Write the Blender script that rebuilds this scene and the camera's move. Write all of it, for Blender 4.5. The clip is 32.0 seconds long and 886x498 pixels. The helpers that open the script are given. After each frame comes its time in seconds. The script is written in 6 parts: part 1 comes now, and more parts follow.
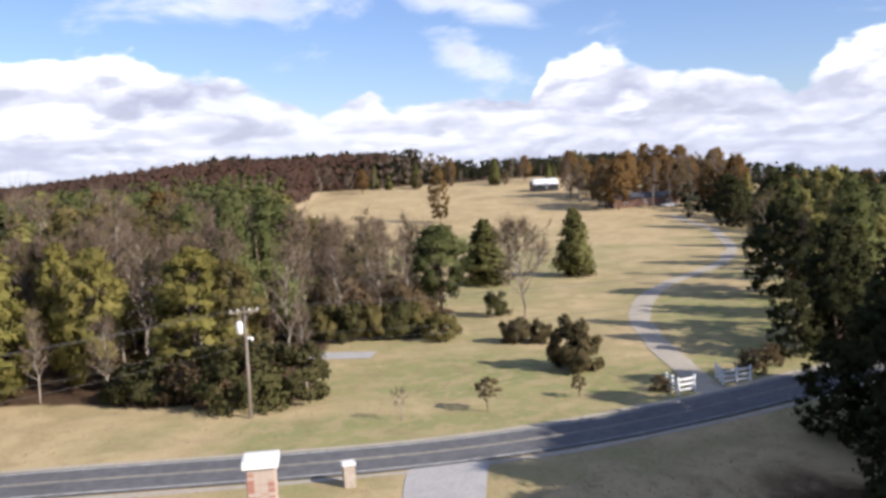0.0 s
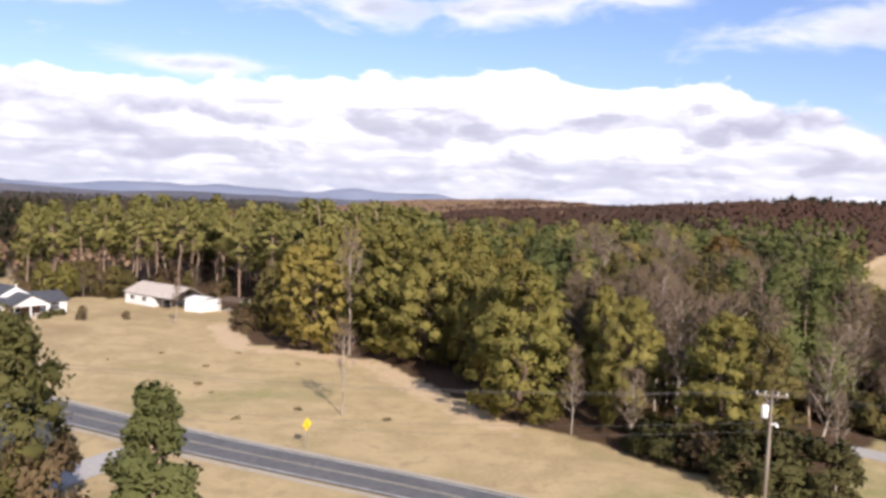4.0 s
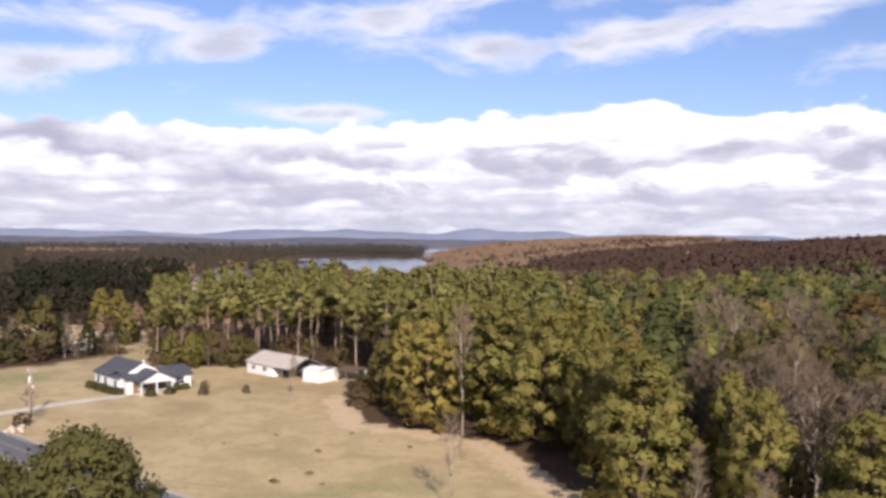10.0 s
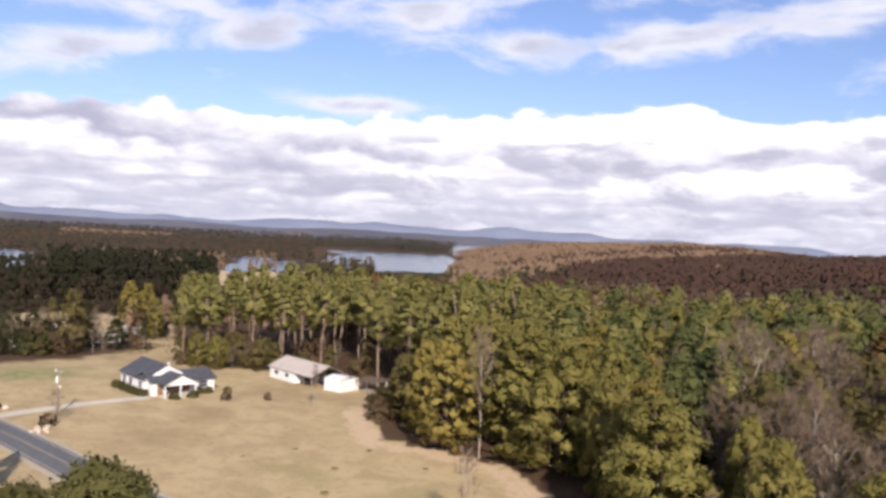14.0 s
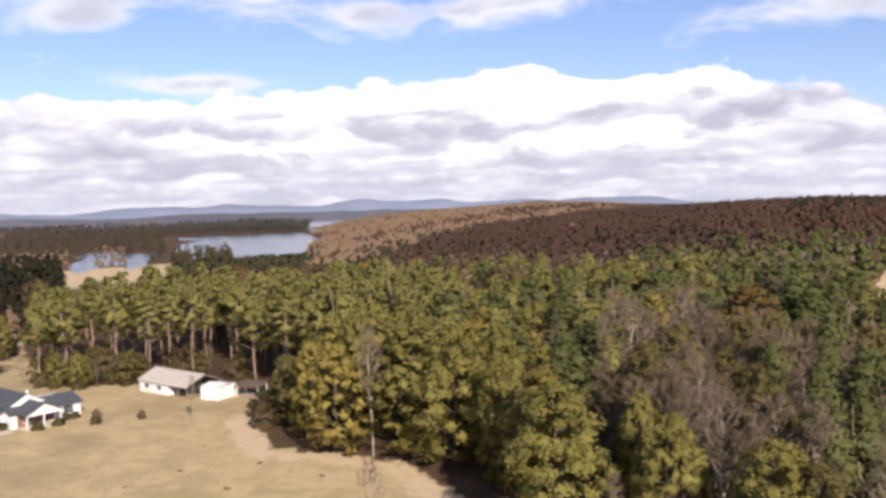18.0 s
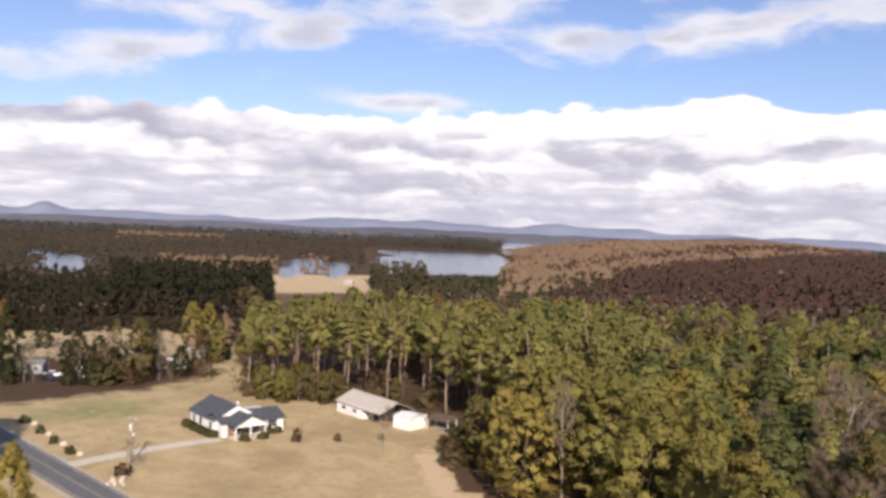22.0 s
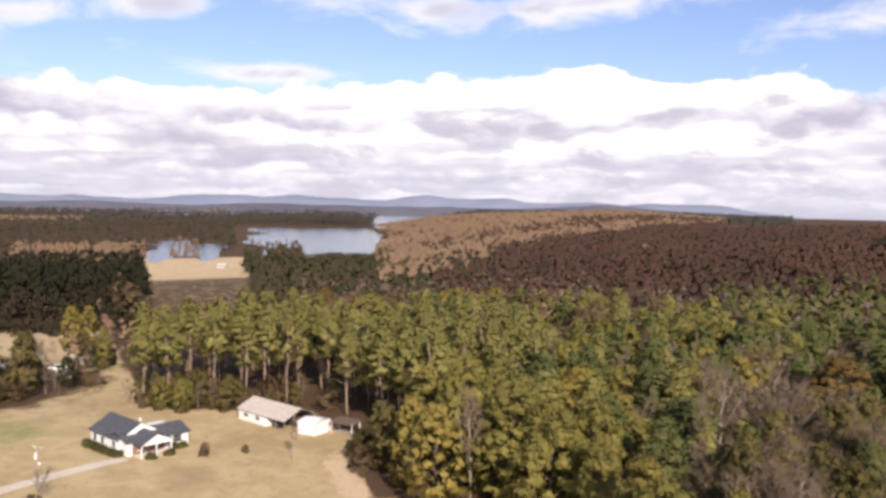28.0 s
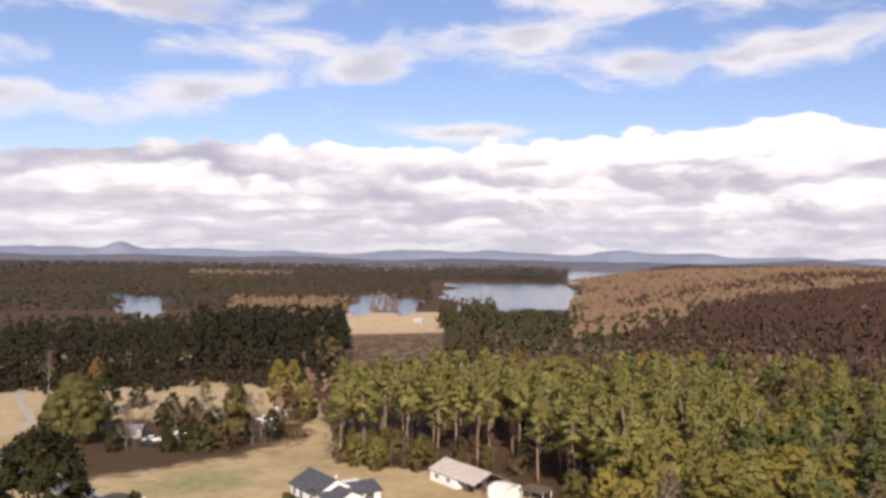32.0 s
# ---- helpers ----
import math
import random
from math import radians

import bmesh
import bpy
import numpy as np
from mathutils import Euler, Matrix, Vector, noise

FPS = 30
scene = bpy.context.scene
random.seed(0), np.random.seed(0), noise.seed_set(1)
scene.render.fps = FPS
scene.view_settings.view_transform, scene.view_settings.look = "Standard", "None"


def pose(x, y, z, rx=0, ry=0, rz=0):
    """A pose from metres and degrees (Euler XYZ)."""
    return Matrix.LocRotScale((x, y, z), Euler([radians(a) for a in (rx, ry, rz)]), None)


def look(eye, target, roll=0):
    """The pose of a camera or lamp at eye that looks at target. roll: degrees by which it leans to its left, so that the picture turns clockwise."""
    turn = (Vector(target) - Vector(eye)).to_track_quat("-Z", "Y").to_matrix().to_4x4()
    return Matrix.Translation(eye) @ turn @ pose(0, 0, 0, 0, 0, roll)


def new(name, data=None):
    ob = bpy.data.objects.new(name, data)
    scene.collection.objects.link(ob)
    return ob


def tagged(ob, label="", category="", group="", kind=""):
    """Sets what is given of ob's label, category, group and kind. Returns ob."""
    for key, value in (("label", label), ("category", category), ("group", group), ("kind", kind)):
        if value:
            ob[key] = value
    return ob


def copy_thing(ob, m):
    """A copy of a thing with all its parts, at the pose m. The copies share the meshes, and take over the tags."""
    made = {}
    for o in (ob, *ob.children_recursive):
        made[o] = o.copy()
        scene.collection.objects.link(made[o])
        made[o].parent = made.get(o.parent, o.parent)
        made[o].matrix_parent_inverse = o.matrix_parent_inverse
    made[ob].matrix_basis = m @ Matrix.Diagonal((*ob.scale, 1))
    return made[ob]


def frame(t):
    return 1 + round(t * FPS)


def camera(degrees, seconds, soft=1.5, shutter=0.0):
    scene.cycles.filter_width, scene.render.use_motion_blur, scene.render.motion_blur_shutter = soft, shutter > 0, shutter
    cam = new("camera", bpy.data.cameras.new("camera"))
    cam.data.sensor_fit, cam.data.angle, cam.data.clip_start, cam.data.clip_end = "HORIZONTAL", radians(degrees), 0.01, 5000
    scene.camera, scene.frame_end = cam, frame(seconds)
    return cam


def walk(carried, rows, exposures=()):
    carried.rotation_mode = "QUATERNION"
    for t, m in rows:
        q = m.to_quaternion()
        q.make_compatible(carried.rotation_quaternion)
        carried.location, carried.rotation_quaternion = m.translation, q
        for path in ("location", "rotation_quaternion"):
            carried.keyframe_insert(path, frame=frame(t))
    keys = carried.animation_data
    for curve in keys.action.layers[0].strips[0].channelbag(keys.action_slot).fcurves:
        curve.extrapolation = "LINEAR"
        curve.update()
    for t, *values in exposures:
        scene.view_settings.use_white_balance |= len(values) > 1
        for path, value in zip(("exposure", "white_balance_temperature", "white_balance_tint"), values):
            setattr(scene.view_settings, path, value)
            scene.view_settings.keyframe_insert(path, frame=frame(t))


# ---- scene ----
# ---- camera: t, x, y, z, yaw, pitch, roll ----
cam = camera(54.1, 32.0, 3.3)
PATH = [
    (0, 0.28, -0.58, 19.06, 0.46, -5.05, 2.87),
    (0.5, 0.77, -0.29, 19.57, 1.40, -3.20, 1.42),
    (1, 1.19, -0.06, 19.96, 0.23, -3.51, 2.31),
    (1.5, 1.51, 0.15, 20.18, -0.88, -1.68, 1.07),
    (2, 1.75, 0.43, 20.31, -0.67, -1.04, -0.68),
    (2.5, 1.76, 0.72, 20.56, -0.93, -3.18, 1.28),
    (3, 1.80, 0.97, 21.02, -1.10, -5.86, 2.20),
    (3.5, 1.90, 1.14, 21.59, 13.43, -3.19, -1.85),
    (4, 2.17, 1.24, 22.21, 37.27, -3.14, -2.59),
    (4.5, 2.35, 1.57, 22.74, 43.19, -3.36, -3.07),
    (6.5, 1.70, 3.03, 24.18, 44.87, -2.32, 1.45),
    (7, 1.65, 3.44, 24.62, 46.30, -2.06, -1.35),
    (7.5, 1.63, 3.80, 25.05, 46.13, -2.21, -2.33),
    (8, 1.54, 4.10, 25.51, 47.13, -1.74, -2.83),
    (8.5, 1.47, 4.34, 25.95, 48.80, -0.81, -3.26),
    (9, 1.40, 4.52, 26.42, 47.89, -1.64, -0.36),
    (9.5, 1.40, 4.63, 26.82, 46.07, -0.03, 0.37),
    (10, 1.39, 4.76, 27.22, 45.34, -0.84, -0.56),
    (10.5, 1.41, 4.88, 27.62, 45.17, -1.29, -1.07),
    (11, 1.39, 4.98, 28.11, 45.61, -1.18, -2.07),
    (11.5, 1.40, 5.00, 28.61, 45.84, -1.36, -2.44),
    (12, 1.43, 5.00, 29.09, 44.95, -1.73, 0.69),
    (12.5, 1.53, 4.96, 29.54, 45.53, -2.42, 0.46),
    (13, 1.69, 4.89, 30.04, 46.34, -1.54, -0.87),
    (13.5, 1.85, 4.79, 30.54, 46.72, -1.69, -1.31),
    (14, 1.94, 4.74, 30.93, 47.27, -1.18, -3.04),
    (14.5, 1.78, 4.73, 31.25, 47.73, -1.85, -3.83),
    (16.5, -0.34, 4.70, 33.19, 47.87, -4.89, -0.08),
    (17, -0.68, 4.68, 33.43, 42.97, -5.39, -0.20),
    (17.5, -1.08, 4.61, 33.68, 38.52, -4.44, 0.22),
    (18, -1.49, 4.54, 34.04, 37.72, -3.00, 1.58),
    (18.5, -1.84, 4.46, 34.44, 37.88, -2.19, 0.03),
    (19, -2.14, 4.41, 34.88, 37.74, 0.20, 2.51),
    (19.5, -2.42, 4.38, 35.34, 38.70, 0.03, 0.81),
    (20, -2.65, 4.32, 35.87, 38.80, -0.17, -0.33),
    (20.5, -2.88, 4.19, 36.38, 38.75, -0.60, -0.23),
    (21, -3.14, 4.09, 36.84, 39.87, -0.75, 3.11),
    (21.5, -3.43, 4.06, 37.26, 46.01, -0.23, 1.55),
    (22, -3.67, 4.11, 37.75, 50.45, -1.57, -2.39),
    (22.5, -3.75, 4.11, 38.31, 51.59, -1.80, -1.44),
    (23, -3.68, 3.94, 39.02, 51.76, -3.24, -1.75),
    (23.5, -3.38, 3.60, 39.82, 49.21, -3.76, -1.36),
    (24, -2.94, 3.07, 40.60, 43.42, -3.12, -0.72),
    (24.5, -2.51, 2.37, 41.27, 35.55, -2.86, 2.52),
    (26.5, -3.10, -2.29, 43.41, 36.96, -2.00, -1.28),
    (27, -3.07, -2.92, 43.88, 37.08, -3.02, -2.27),
    (27.5, -3.16, -3.21, 44.28, 37.11, -3.04, 0.08),
    (28, -3.38, -3.25, 44.60, 41.86, -3.20, -1.02),
    (28.5, -3.60, -3.04, 44.87, 46.51, -3.37, -0.01),
    (29, -3.83, -2.74, 45.06, 47.22, -3.10, -0.07),
    (29.5, -4.02, -2.38, 45.28, 51.72, -1.94, -0.81),
    (30, -4.18, -2.03, 45.43, 53.50, -1.70, -0.15),
    (30.5, -4.33, -1.80, 45.62, 53.69, -1.03, -0.05),
    (31, -4.46, -1.64, 45.79, 53.35, -1.12, -0.20),
    (31.5, -4.61, -1.60, 45.92, 53.58, 1.10, 0.32),
    (32, -4.72, -1.51, 45.89, 54.61, 0.22, -0.90),
]
walk(cam, [(t, pose(x, y, z, 90 + p, r, w)) for t, x, y, z, w, p, r in PATH], [(0, 0.55, 6150, 13), (3, 0.58, 6250, 14), (4.5, 0.58, 6450, 17), (8, 0.45, 6450, 17), (11, 0.4, 6400, 17), (13.5, 0.42, 6450, 17), (17, 0.42, 6450, 16), (18.5, 0.5, 6650, 16), (20, 0.48, 6650, 16), (22, 0.37, 6700, 16), (24, 0.46, 6750, 16), (28, 0.53, 6800, 17), (30, 0.5, 6800, 17), (32, 0.37, 6950, 17)])

# ---- light: low autumn sun behind the camera's right shoulder ----
SUN_TO = Vector((0.84 * math.cos(radians(29)), -0.54 * math.cos(radians(29)), math.sin(radians(29)))).normalized()
sun_data = bpy.data.lights.new("sun", "SUN")
sun_data.energy, sun_data.angle, sun_data.color = 5.0, radians(0.6), (1.0, 0.91, 0.78)
sun = new("sun", sun_data)
sun.matrix_basis = look((0, 0, 400), Vector((0, 0, 400)) - SUN_TO)

world = bpy.data.worlds.new("world")
scene.world = world
world.use_nodes = True


class Nodes:
    """Short hand for building node trees."""

    def __init__(self, tree):
        self.tree = tree
        tree.nodes.clear()

    def add(self, kind, **inputs):
        n = self.tree.nodes.new(kind)
        for k, v in inputs.items():
            key = k.replace("_", " ")
            if k[0] == "i" and k[1:].isdigit():
                sock = n.inputs[int(k[1:])]
            elif key in n.inputs:
                sock = n.inputs[key]
            else:
                sock = n.inputs[key.title()]
            self.set(sock, v)
        return n

    def set(self, sock, v):
        if isinstance(v, bpy.types.NodeSocket):
            self.tree.links.new(v, sock)
        elif isinstance(v, bpy.types.Node):
            self.tree.links.new(v.outputs[0], sock)
        else:
            sock.default_value = v

    def math(self, op, a, b=0.0, c=0.0, clamp=False):
        n = self.tree.nodes.new("ShaderNodeMath")
        n.operation, n.use_clamp = op, clamp
        for i, v in enumerate((a, b, c)):
            self.set(n.inputs[i], v)
        return n.outputs[0]

    def mix(self, fac, a, b, blend="MIX"):
        n = self.tree.nodes.new("ShaderNodeMix")
        n.data_type, n.blend_type = "RGBA", blend
        self.set(n.inputs["Factor"], fac)
        for name, v in (("A", a), ("B", b)):
            sock = [s for s in n.inputs if s.name == name and s.type == "RGBA"][0]
            self.set(sock, (*v, 1) if isinstance(v, tuple) and len(v) == 3 else v)
        return [s for s in n.outputs if s.type == "RGBA"][0]

    def noise(self, vec, scale, detail=4.0, rough=0.55, dist=0.0):
        n = self.tree.nodes.new("ShaderNodeTexNoise")
        for k, v in (("Vector", vec), ("Scale", scale), ("Detail", detail), ("Roughness", rough), ("Distortion", dist)):
            if v is not None:
                self.set(n.inputs[k], v)
        return n.outputs["Fac"]

    def ramp(self, fac, lo, hi, a=0.0, b=1.0):
        n = self.tree.nodes.new("ShaderNodeMapRange")
        n.interpolation_type, n.clamp = "SMOOTHSTEP", True
        for k, v in (("Value", fac), ("From Min", lo), ("From Max", hi), ("To Min", a), ("To Max", b)):
            self.set(n.inputs[k], v)
        return n.outputs[0]

    def scaled(self, vec, x, y, z):
        n = self.tree.nodes.new("ShaderNodeMapping")
        self.set(n.inputs["Vector"], vec)
        n.inputs["Scale"].default_value = (x, y, z)
        return n.outputs[0]


# upper edge of the cloud bank: bearing to the left of +y, height in degrees
BANK = [(-60, 8.0), (-34, 9.2), (-27, 7.6), (-24, 6.6), (-21.6, 3.9), (-18, 5.2), (-15, 5.8), (-12, 6.7), (-9.8, 7.9), (-6.8, 7.3), (-5.2, 4.4), (-4.3, 4.9), (-0.6, 4.8), (3.5, 4.5), (5, 5.2), (8.3, 4.2), (9.7, 5.2),
        (13.9, 6.7), (17.7, 7.2), (19.5, 8.4), (23, 8.2), (25.5, 7.8), (28.2, 7.8), (32.1, 8.9), (37.7, 8.6), (42.5, 8.1), (46, 7.6), (49.2, 7.4), (52.8, 7.0), (57, 6.9), (60, 6.7), (63, 7.3), (66, 7.4), (72.5, 7.0), (78.6, 6.4), (85, 5.8), (130, 7.0)]
# thin high clouds: bearing, height, half length, half width, slope
STREAKS = [(80, 8.9, 9, 0.9, -0.03), (69, 10.1, 7, 0.8, -0.16), (60.5, 11.9, 5.5, 0.9, -0.16), (66, 13.0, 7, 0.9, 0.0), (43, 12.3, 8, 0.9, 0.02), (33, 12.6, 9, 0.9, -0.06), (50, 14.0, 9, 1.0, 0.0),
           (53, 7.9, 6.5, 0.35, 0.0), (84, 11.2, 4, 0.9, 0.0), (10, 11.6, 9, 1.1, -0.12), (-2, 10.9, 6, 0.9, 0.1), (-2, 7.0, 3, 1.0, 0.5), (24, 14.0, 6, 1.0, 0.0), (75, 15.5, 12, 1.2, 0.0), (40, 17, 20, 1.4, 0.0)]


def build_sky():
    N = Nodes(world.node_tree)
    out = N.add("ShaderNodeOutputWorld")
    sky = N.add("ShaderNodeTexSky")
    sky.sky_type, sky.sun_disc = "NISHITA", False
    sky.sun_elevation = radians(29)
    sky.sun_rotation = math.atan2(SUN_TO.x, SUN_TO.y)
    sky.altitude, sky.air_density, sky.dust_density, sky.ozone_density = 200, 1.0, 0.6, 1.5
    way = N.add("ShaderNodeTexCoord").outputs["Generated"]
    x, y, z = N.add("ShaderNodeSeparateXYZ", Vector=way).outputs
    az = N.math("MULTIPLY", N.math("ARCTAN2", N.math("MULTIPLY", x, -1.0), y), 57.2958)
    el = N.math("MULTIPLY", N.math("ARCSINE", z), 57.2958)
    dome = N.add("ShaderNodeCombineXYZ", X=az, Y=el).outputs[0]
    top = BANK[0][1]
    for (a0, h0), (a1, h1) in zip(BANK, BANK[1:]):
        n = N.tree.nodes.new("ShaderNodeMapRange")
        for k, v in (("Value", az), ("From Min", a0), ("From Max", a1), ("To Min", 0.0), ("To Max", h1 - h0)):
            N.set(n.inputs[k], v)
        top = N.math("ADD", top, n.outputs[0])
    soft = N.noise(N.scaled(dome, 0.12, 0.22, 1), 1.0, 3.0)
    # rows of cumulus one behind another, far ones first: lit crowns over flat grey bases
    haze = N.mix(N.ramp(el, -0.5, 3.0), (0.46, 0.50, 0.61), (0.68, 0.70, 0.76))
    ROWS = [(-0.5, 0.7, 0.5, 0.9), (0.4, 1.5, 0.7, 0.65), (1.0, 2.4, 0.9, 0.5), (1.9, 3.8, 1.3, 0.38), (3.0, 5.3, 1.7, 0.30), (4.2, None, 2.6, 0.27)]
    cover = None
    body = haze
    for k, (base, crown, rough, grain) in enumerate(ROWS):
        at = N.add("ShaderNodeVectorMath", i0=N.scaled(dome, grain, grain * 1.9, 1), i1=(k * 17.3, k * 5.1, k * 3.7)).outputs[0]
        puff = N.noise(at, 1.0, 4.0, 0.45, 0.1) if crown is not None else N.noise(at, 1.3, 6.0, 0.5, 0.1)
        lump = N.noise(at, 0.33, 2.0)
        lift = N.math("ADD", N.math("MULTIPLY", N.math("SUBTRACT", puff, 0.5), rough * (0.95 if crown is None else 2.0)), N.math("MULTIPLY", N.math("SUBTRACT", lump, 0.5), rough * (0.45 if crown is None else 2.2)))
        edge = N.math("ADD", N.math("SUBTRACT", top if crown is None else N.math("MINIMUM", crown, N.math("SUBTRACT", top, 0.3)), el), lift)
        drift = N.noise(N.scaled(at, 0.35, 0.12, 1), 1.0, 2.0)
        foot = N.math("ADD", N.math("SUBTRACT", el, base), N.math("ADD", N.math("MULTIPLY", N.math("SUBTRACT", puff, 0.5), rough * 1.1), N.math("MULTIPLY", N.math("SUBTRACT", drift, 0.5), rough * 3.0)))
        here = N.math("MULTIPLY", N.ramp(edge, 0.0, 0.22 + 0.06 * k if crown is not None else 0.3), N.ramp(foot, -0.15 - 0.06 * k, 0.2 + 0.06 * k))
        here = N.math("MULTIPLY", here, N.ramp(N.noise(N.scaled(at, 0.28, 0.2, 1), 1.0, 3.0), 0.34, 0.48, 0.25, 1.0)) if crown is not None else here
        shade = N.ramp(N.math("ADD", foot, N.math("ADD", N.math("MULTIPLY", N.math("SUBTRACT", lump, 0.5), rough * 2.6), N.math("MULTIPLY", N.math("SUBTRACT", N.noise(N.scaled(at, 2.1, 2.6, 1), 1.0, 6.0, 0.55), 0.5), rough * 1.1))), -0.3 - rough * 0.25, 0.2 + rough * 1.2)
        tint = N.mix(shade, (0.46 - 0.014 * k, 0.47 - 0.014 * k, 0.555 - 0.012 * k), (0.93, 0.93, 0.94))
        body = N.mix(here, body, tint)
    # long level bands of shade through the bank, and broad grey undersides of the nearer clouds
    band = N.noise(N.scaled(dome, 0.085, 0.95, 1), 1.0, 5.0, 0.55, 0.25)
    body = N.mix(N.math("MULTIPLY", N.ramp(band, 0.47, 0.60), N.ramp(el, 6.0, 2.5, 0.0, 0.6)), body, (0.46, 0.47, 0.555))
    broad = N.noise(N.scaled(dome, 0.17, 0.50, 1), 1.0, 6.0, 0.56, 0.3)
    under = N.math("MULTIPLY", N.ramp(broad, 0.50, 0.64), N.ramp(N.math("SUBTRACT", top, el), 0.7, 1.8))
    body = N.mix(N.math("MULTIPLY", under, N.ramp(az, 46.0, 62.0, 0.78, 0.42)), body, (0.40, 0.41, 0.49))
    body = N.mix(N.ramp(el, 3.6, -0.4, 0.0, 0.62), body, (0.45, 0.47, 0.56))
    bank = N.ramp(N.math("ADD", N.math("SUBTRACT", top, el), lift), 0.0, 0.5)
    # thin high clouds
    fine = N.noise(N.scaled(dome, 0.16, 0.42, 1), 1.0, 7.0, 0.58, 0.4)
    veil = None
    for a, h, la, wd, sl in STREAKS:
        u = N.math("DIVIDE", N.math("SUBTRACT", az, a), la)
        v = N.math("DIVIDE", N.math("SUBTRACT", N.math("SUBTRACT", el, h), N.math("MULTIPLY", N.math("SUBTRACT", az, a), sl)), wd * 1.6)
        g = N.math("EXPONENT", N.math("MULTIPLY", N.math("ADD", N.math("MULTIPLY", u, u), N.math("MULTIPLY", v, v)), -1.0))
        veil = g if veil is None else N.math("MAXIMUM", veil, g)
    veil = N.math("ADD", veil, N.ramp(el, 15.0, 30.0, 0.0, 0.42))
    dens = N.math("ADD", veil, N.math("MULTIPLY", N.math("SUBTRACT", fine, 0.5), 2.6))
    wisp = N.ramp(dens, 0.22, 1.15)
    wispc = N.mix(N.ramp(N.math("ADD", dens, N.math("MULTIPLY", N.math("SUBTRACT", soft, 0.5), 2.0)), 0.75, 1.5), (0.72, 0.73, 0.76), (0.48, 0.50, 0.57))
    blue = N.mix(1.0, sky.outputs[0], (0.084, 0.087, 0.107), "MULTIPLY")
    a = N.mix(N.math("MULTIPLY", wisp, 0.9), blue, wispc)
    b = N.mix(bank, a, body)
    N.set(out.inputs["Surface"], N.add("ShaderNodeBackground", Color=b, Strength=1.0))


build_sky()

# ---- materials ----
def material(name):
    m = bpy.data.materials.new(name)
    m.use_nodes = True
    N = Nodes(m.node_tree)
    out = N.add("ShaderNodeOutputMaterial")
    return m, N, out


def bsdf(N, out, color, rough=0.9, bump=None, strength=0.3, dist=0.05, metallic=0.0, spec=0.3):
    p = N.add("ShaderNodeBsdfPrincipled")
    N.set(p.inputs["Base Color"], (*color, 1) if isinstance(color, tuple) else color)
    N.set(p.inputs["Roughness"], rough)
    p.inputs["Metallic"].default_value = metallic
    p.inputs["Specular IOR Level"].default_value = spec
    if bump is not None:
        b = N.add("ShaderNodeBump", Height=bump)
        b.inputs["Strength"].default_value, b.inputs["Distance"].default_value = strength, dist
        N.set(p.inputs["Normal"], b)
    N.set(out.inputs["Surface"], p)
    return p


def plain(name, a, b, scale=3.0, rough=0.8, metallic=0.0, bump=0.2, spec=0.3, streak=(1, 1, 1)):
    """Two tones, broken by grain and by large stains."""
    m, N, out = material(name)
    v = N.add("ShaderNodeTexCoord").outputs["Object"]
    n1 = N.noise(N.scaled(v, *streak), scale, 6.0, 0.6)
    n2 = N.noise(v, scale * 0.13, 3.0)
    c = N.mix(N.ramp(n1, 0.3, 0.7), a, b)
    c = N.mix(N.ramp(n2, 0.45, 0.75, 0.0, 0.35), c, tuple(x * 0.6 for x in a))
    bsdf(N, out, c, rough, n1, bump, 0.02, metallic, spec)
    return m


def foliage(name, a, b, c, glow=0.34):
    """Leaves: hue differs from tree to tree, from clump to clump, and darkens in the leaf noise's hollows."""
    m, N, out = material(name)
    info = N.add("ShaderNodeObjectInfo")
    geo = N.add("ShaderNodeNewGeometry")
    v = N.add("ShaderNodeTexCoord").outputs["Object"]
    clump = N.noise(v, 0.55, 2.0)
    leaf = N.noise(v, 5.0, 5.0, 0.7)
    col = N.mix(N.ramp(clump, 0.35, 0.65), a, b)
    col = N.mix(N.math("MULTIPLY", geo.outputs["Random Per Island"], 0.22), col, c)
    col = N.mix(N.math("MULTIPLY", info.outputs["Random"], 0.7), col, N.mix(0.5, c, a))
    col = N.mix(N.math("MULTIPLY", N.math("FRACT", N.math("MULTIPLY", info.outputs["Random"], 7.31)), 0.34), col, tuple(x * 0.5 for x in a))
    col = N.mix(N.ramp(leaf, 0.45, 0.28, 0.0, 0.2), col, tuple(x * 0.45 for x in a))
    bump = N.add("ShaderNodeBump", Height=leaf)
    bump.inputs["Strength"].default_value, bump.inputs["Distance"].default_value = 0.5, 0.2
    d = N.add("ShaderNodeBsdfDiffuse", Color=col, Normal=bump)
    t = N.add("ShaderNodeBsdfTranslucent", Color=col)
    mx = N.add("ShaderNodeMixShader", i0=glow, i1=d, i2=t)
    N.set(out.inputs["Surface"], mx)
    return m


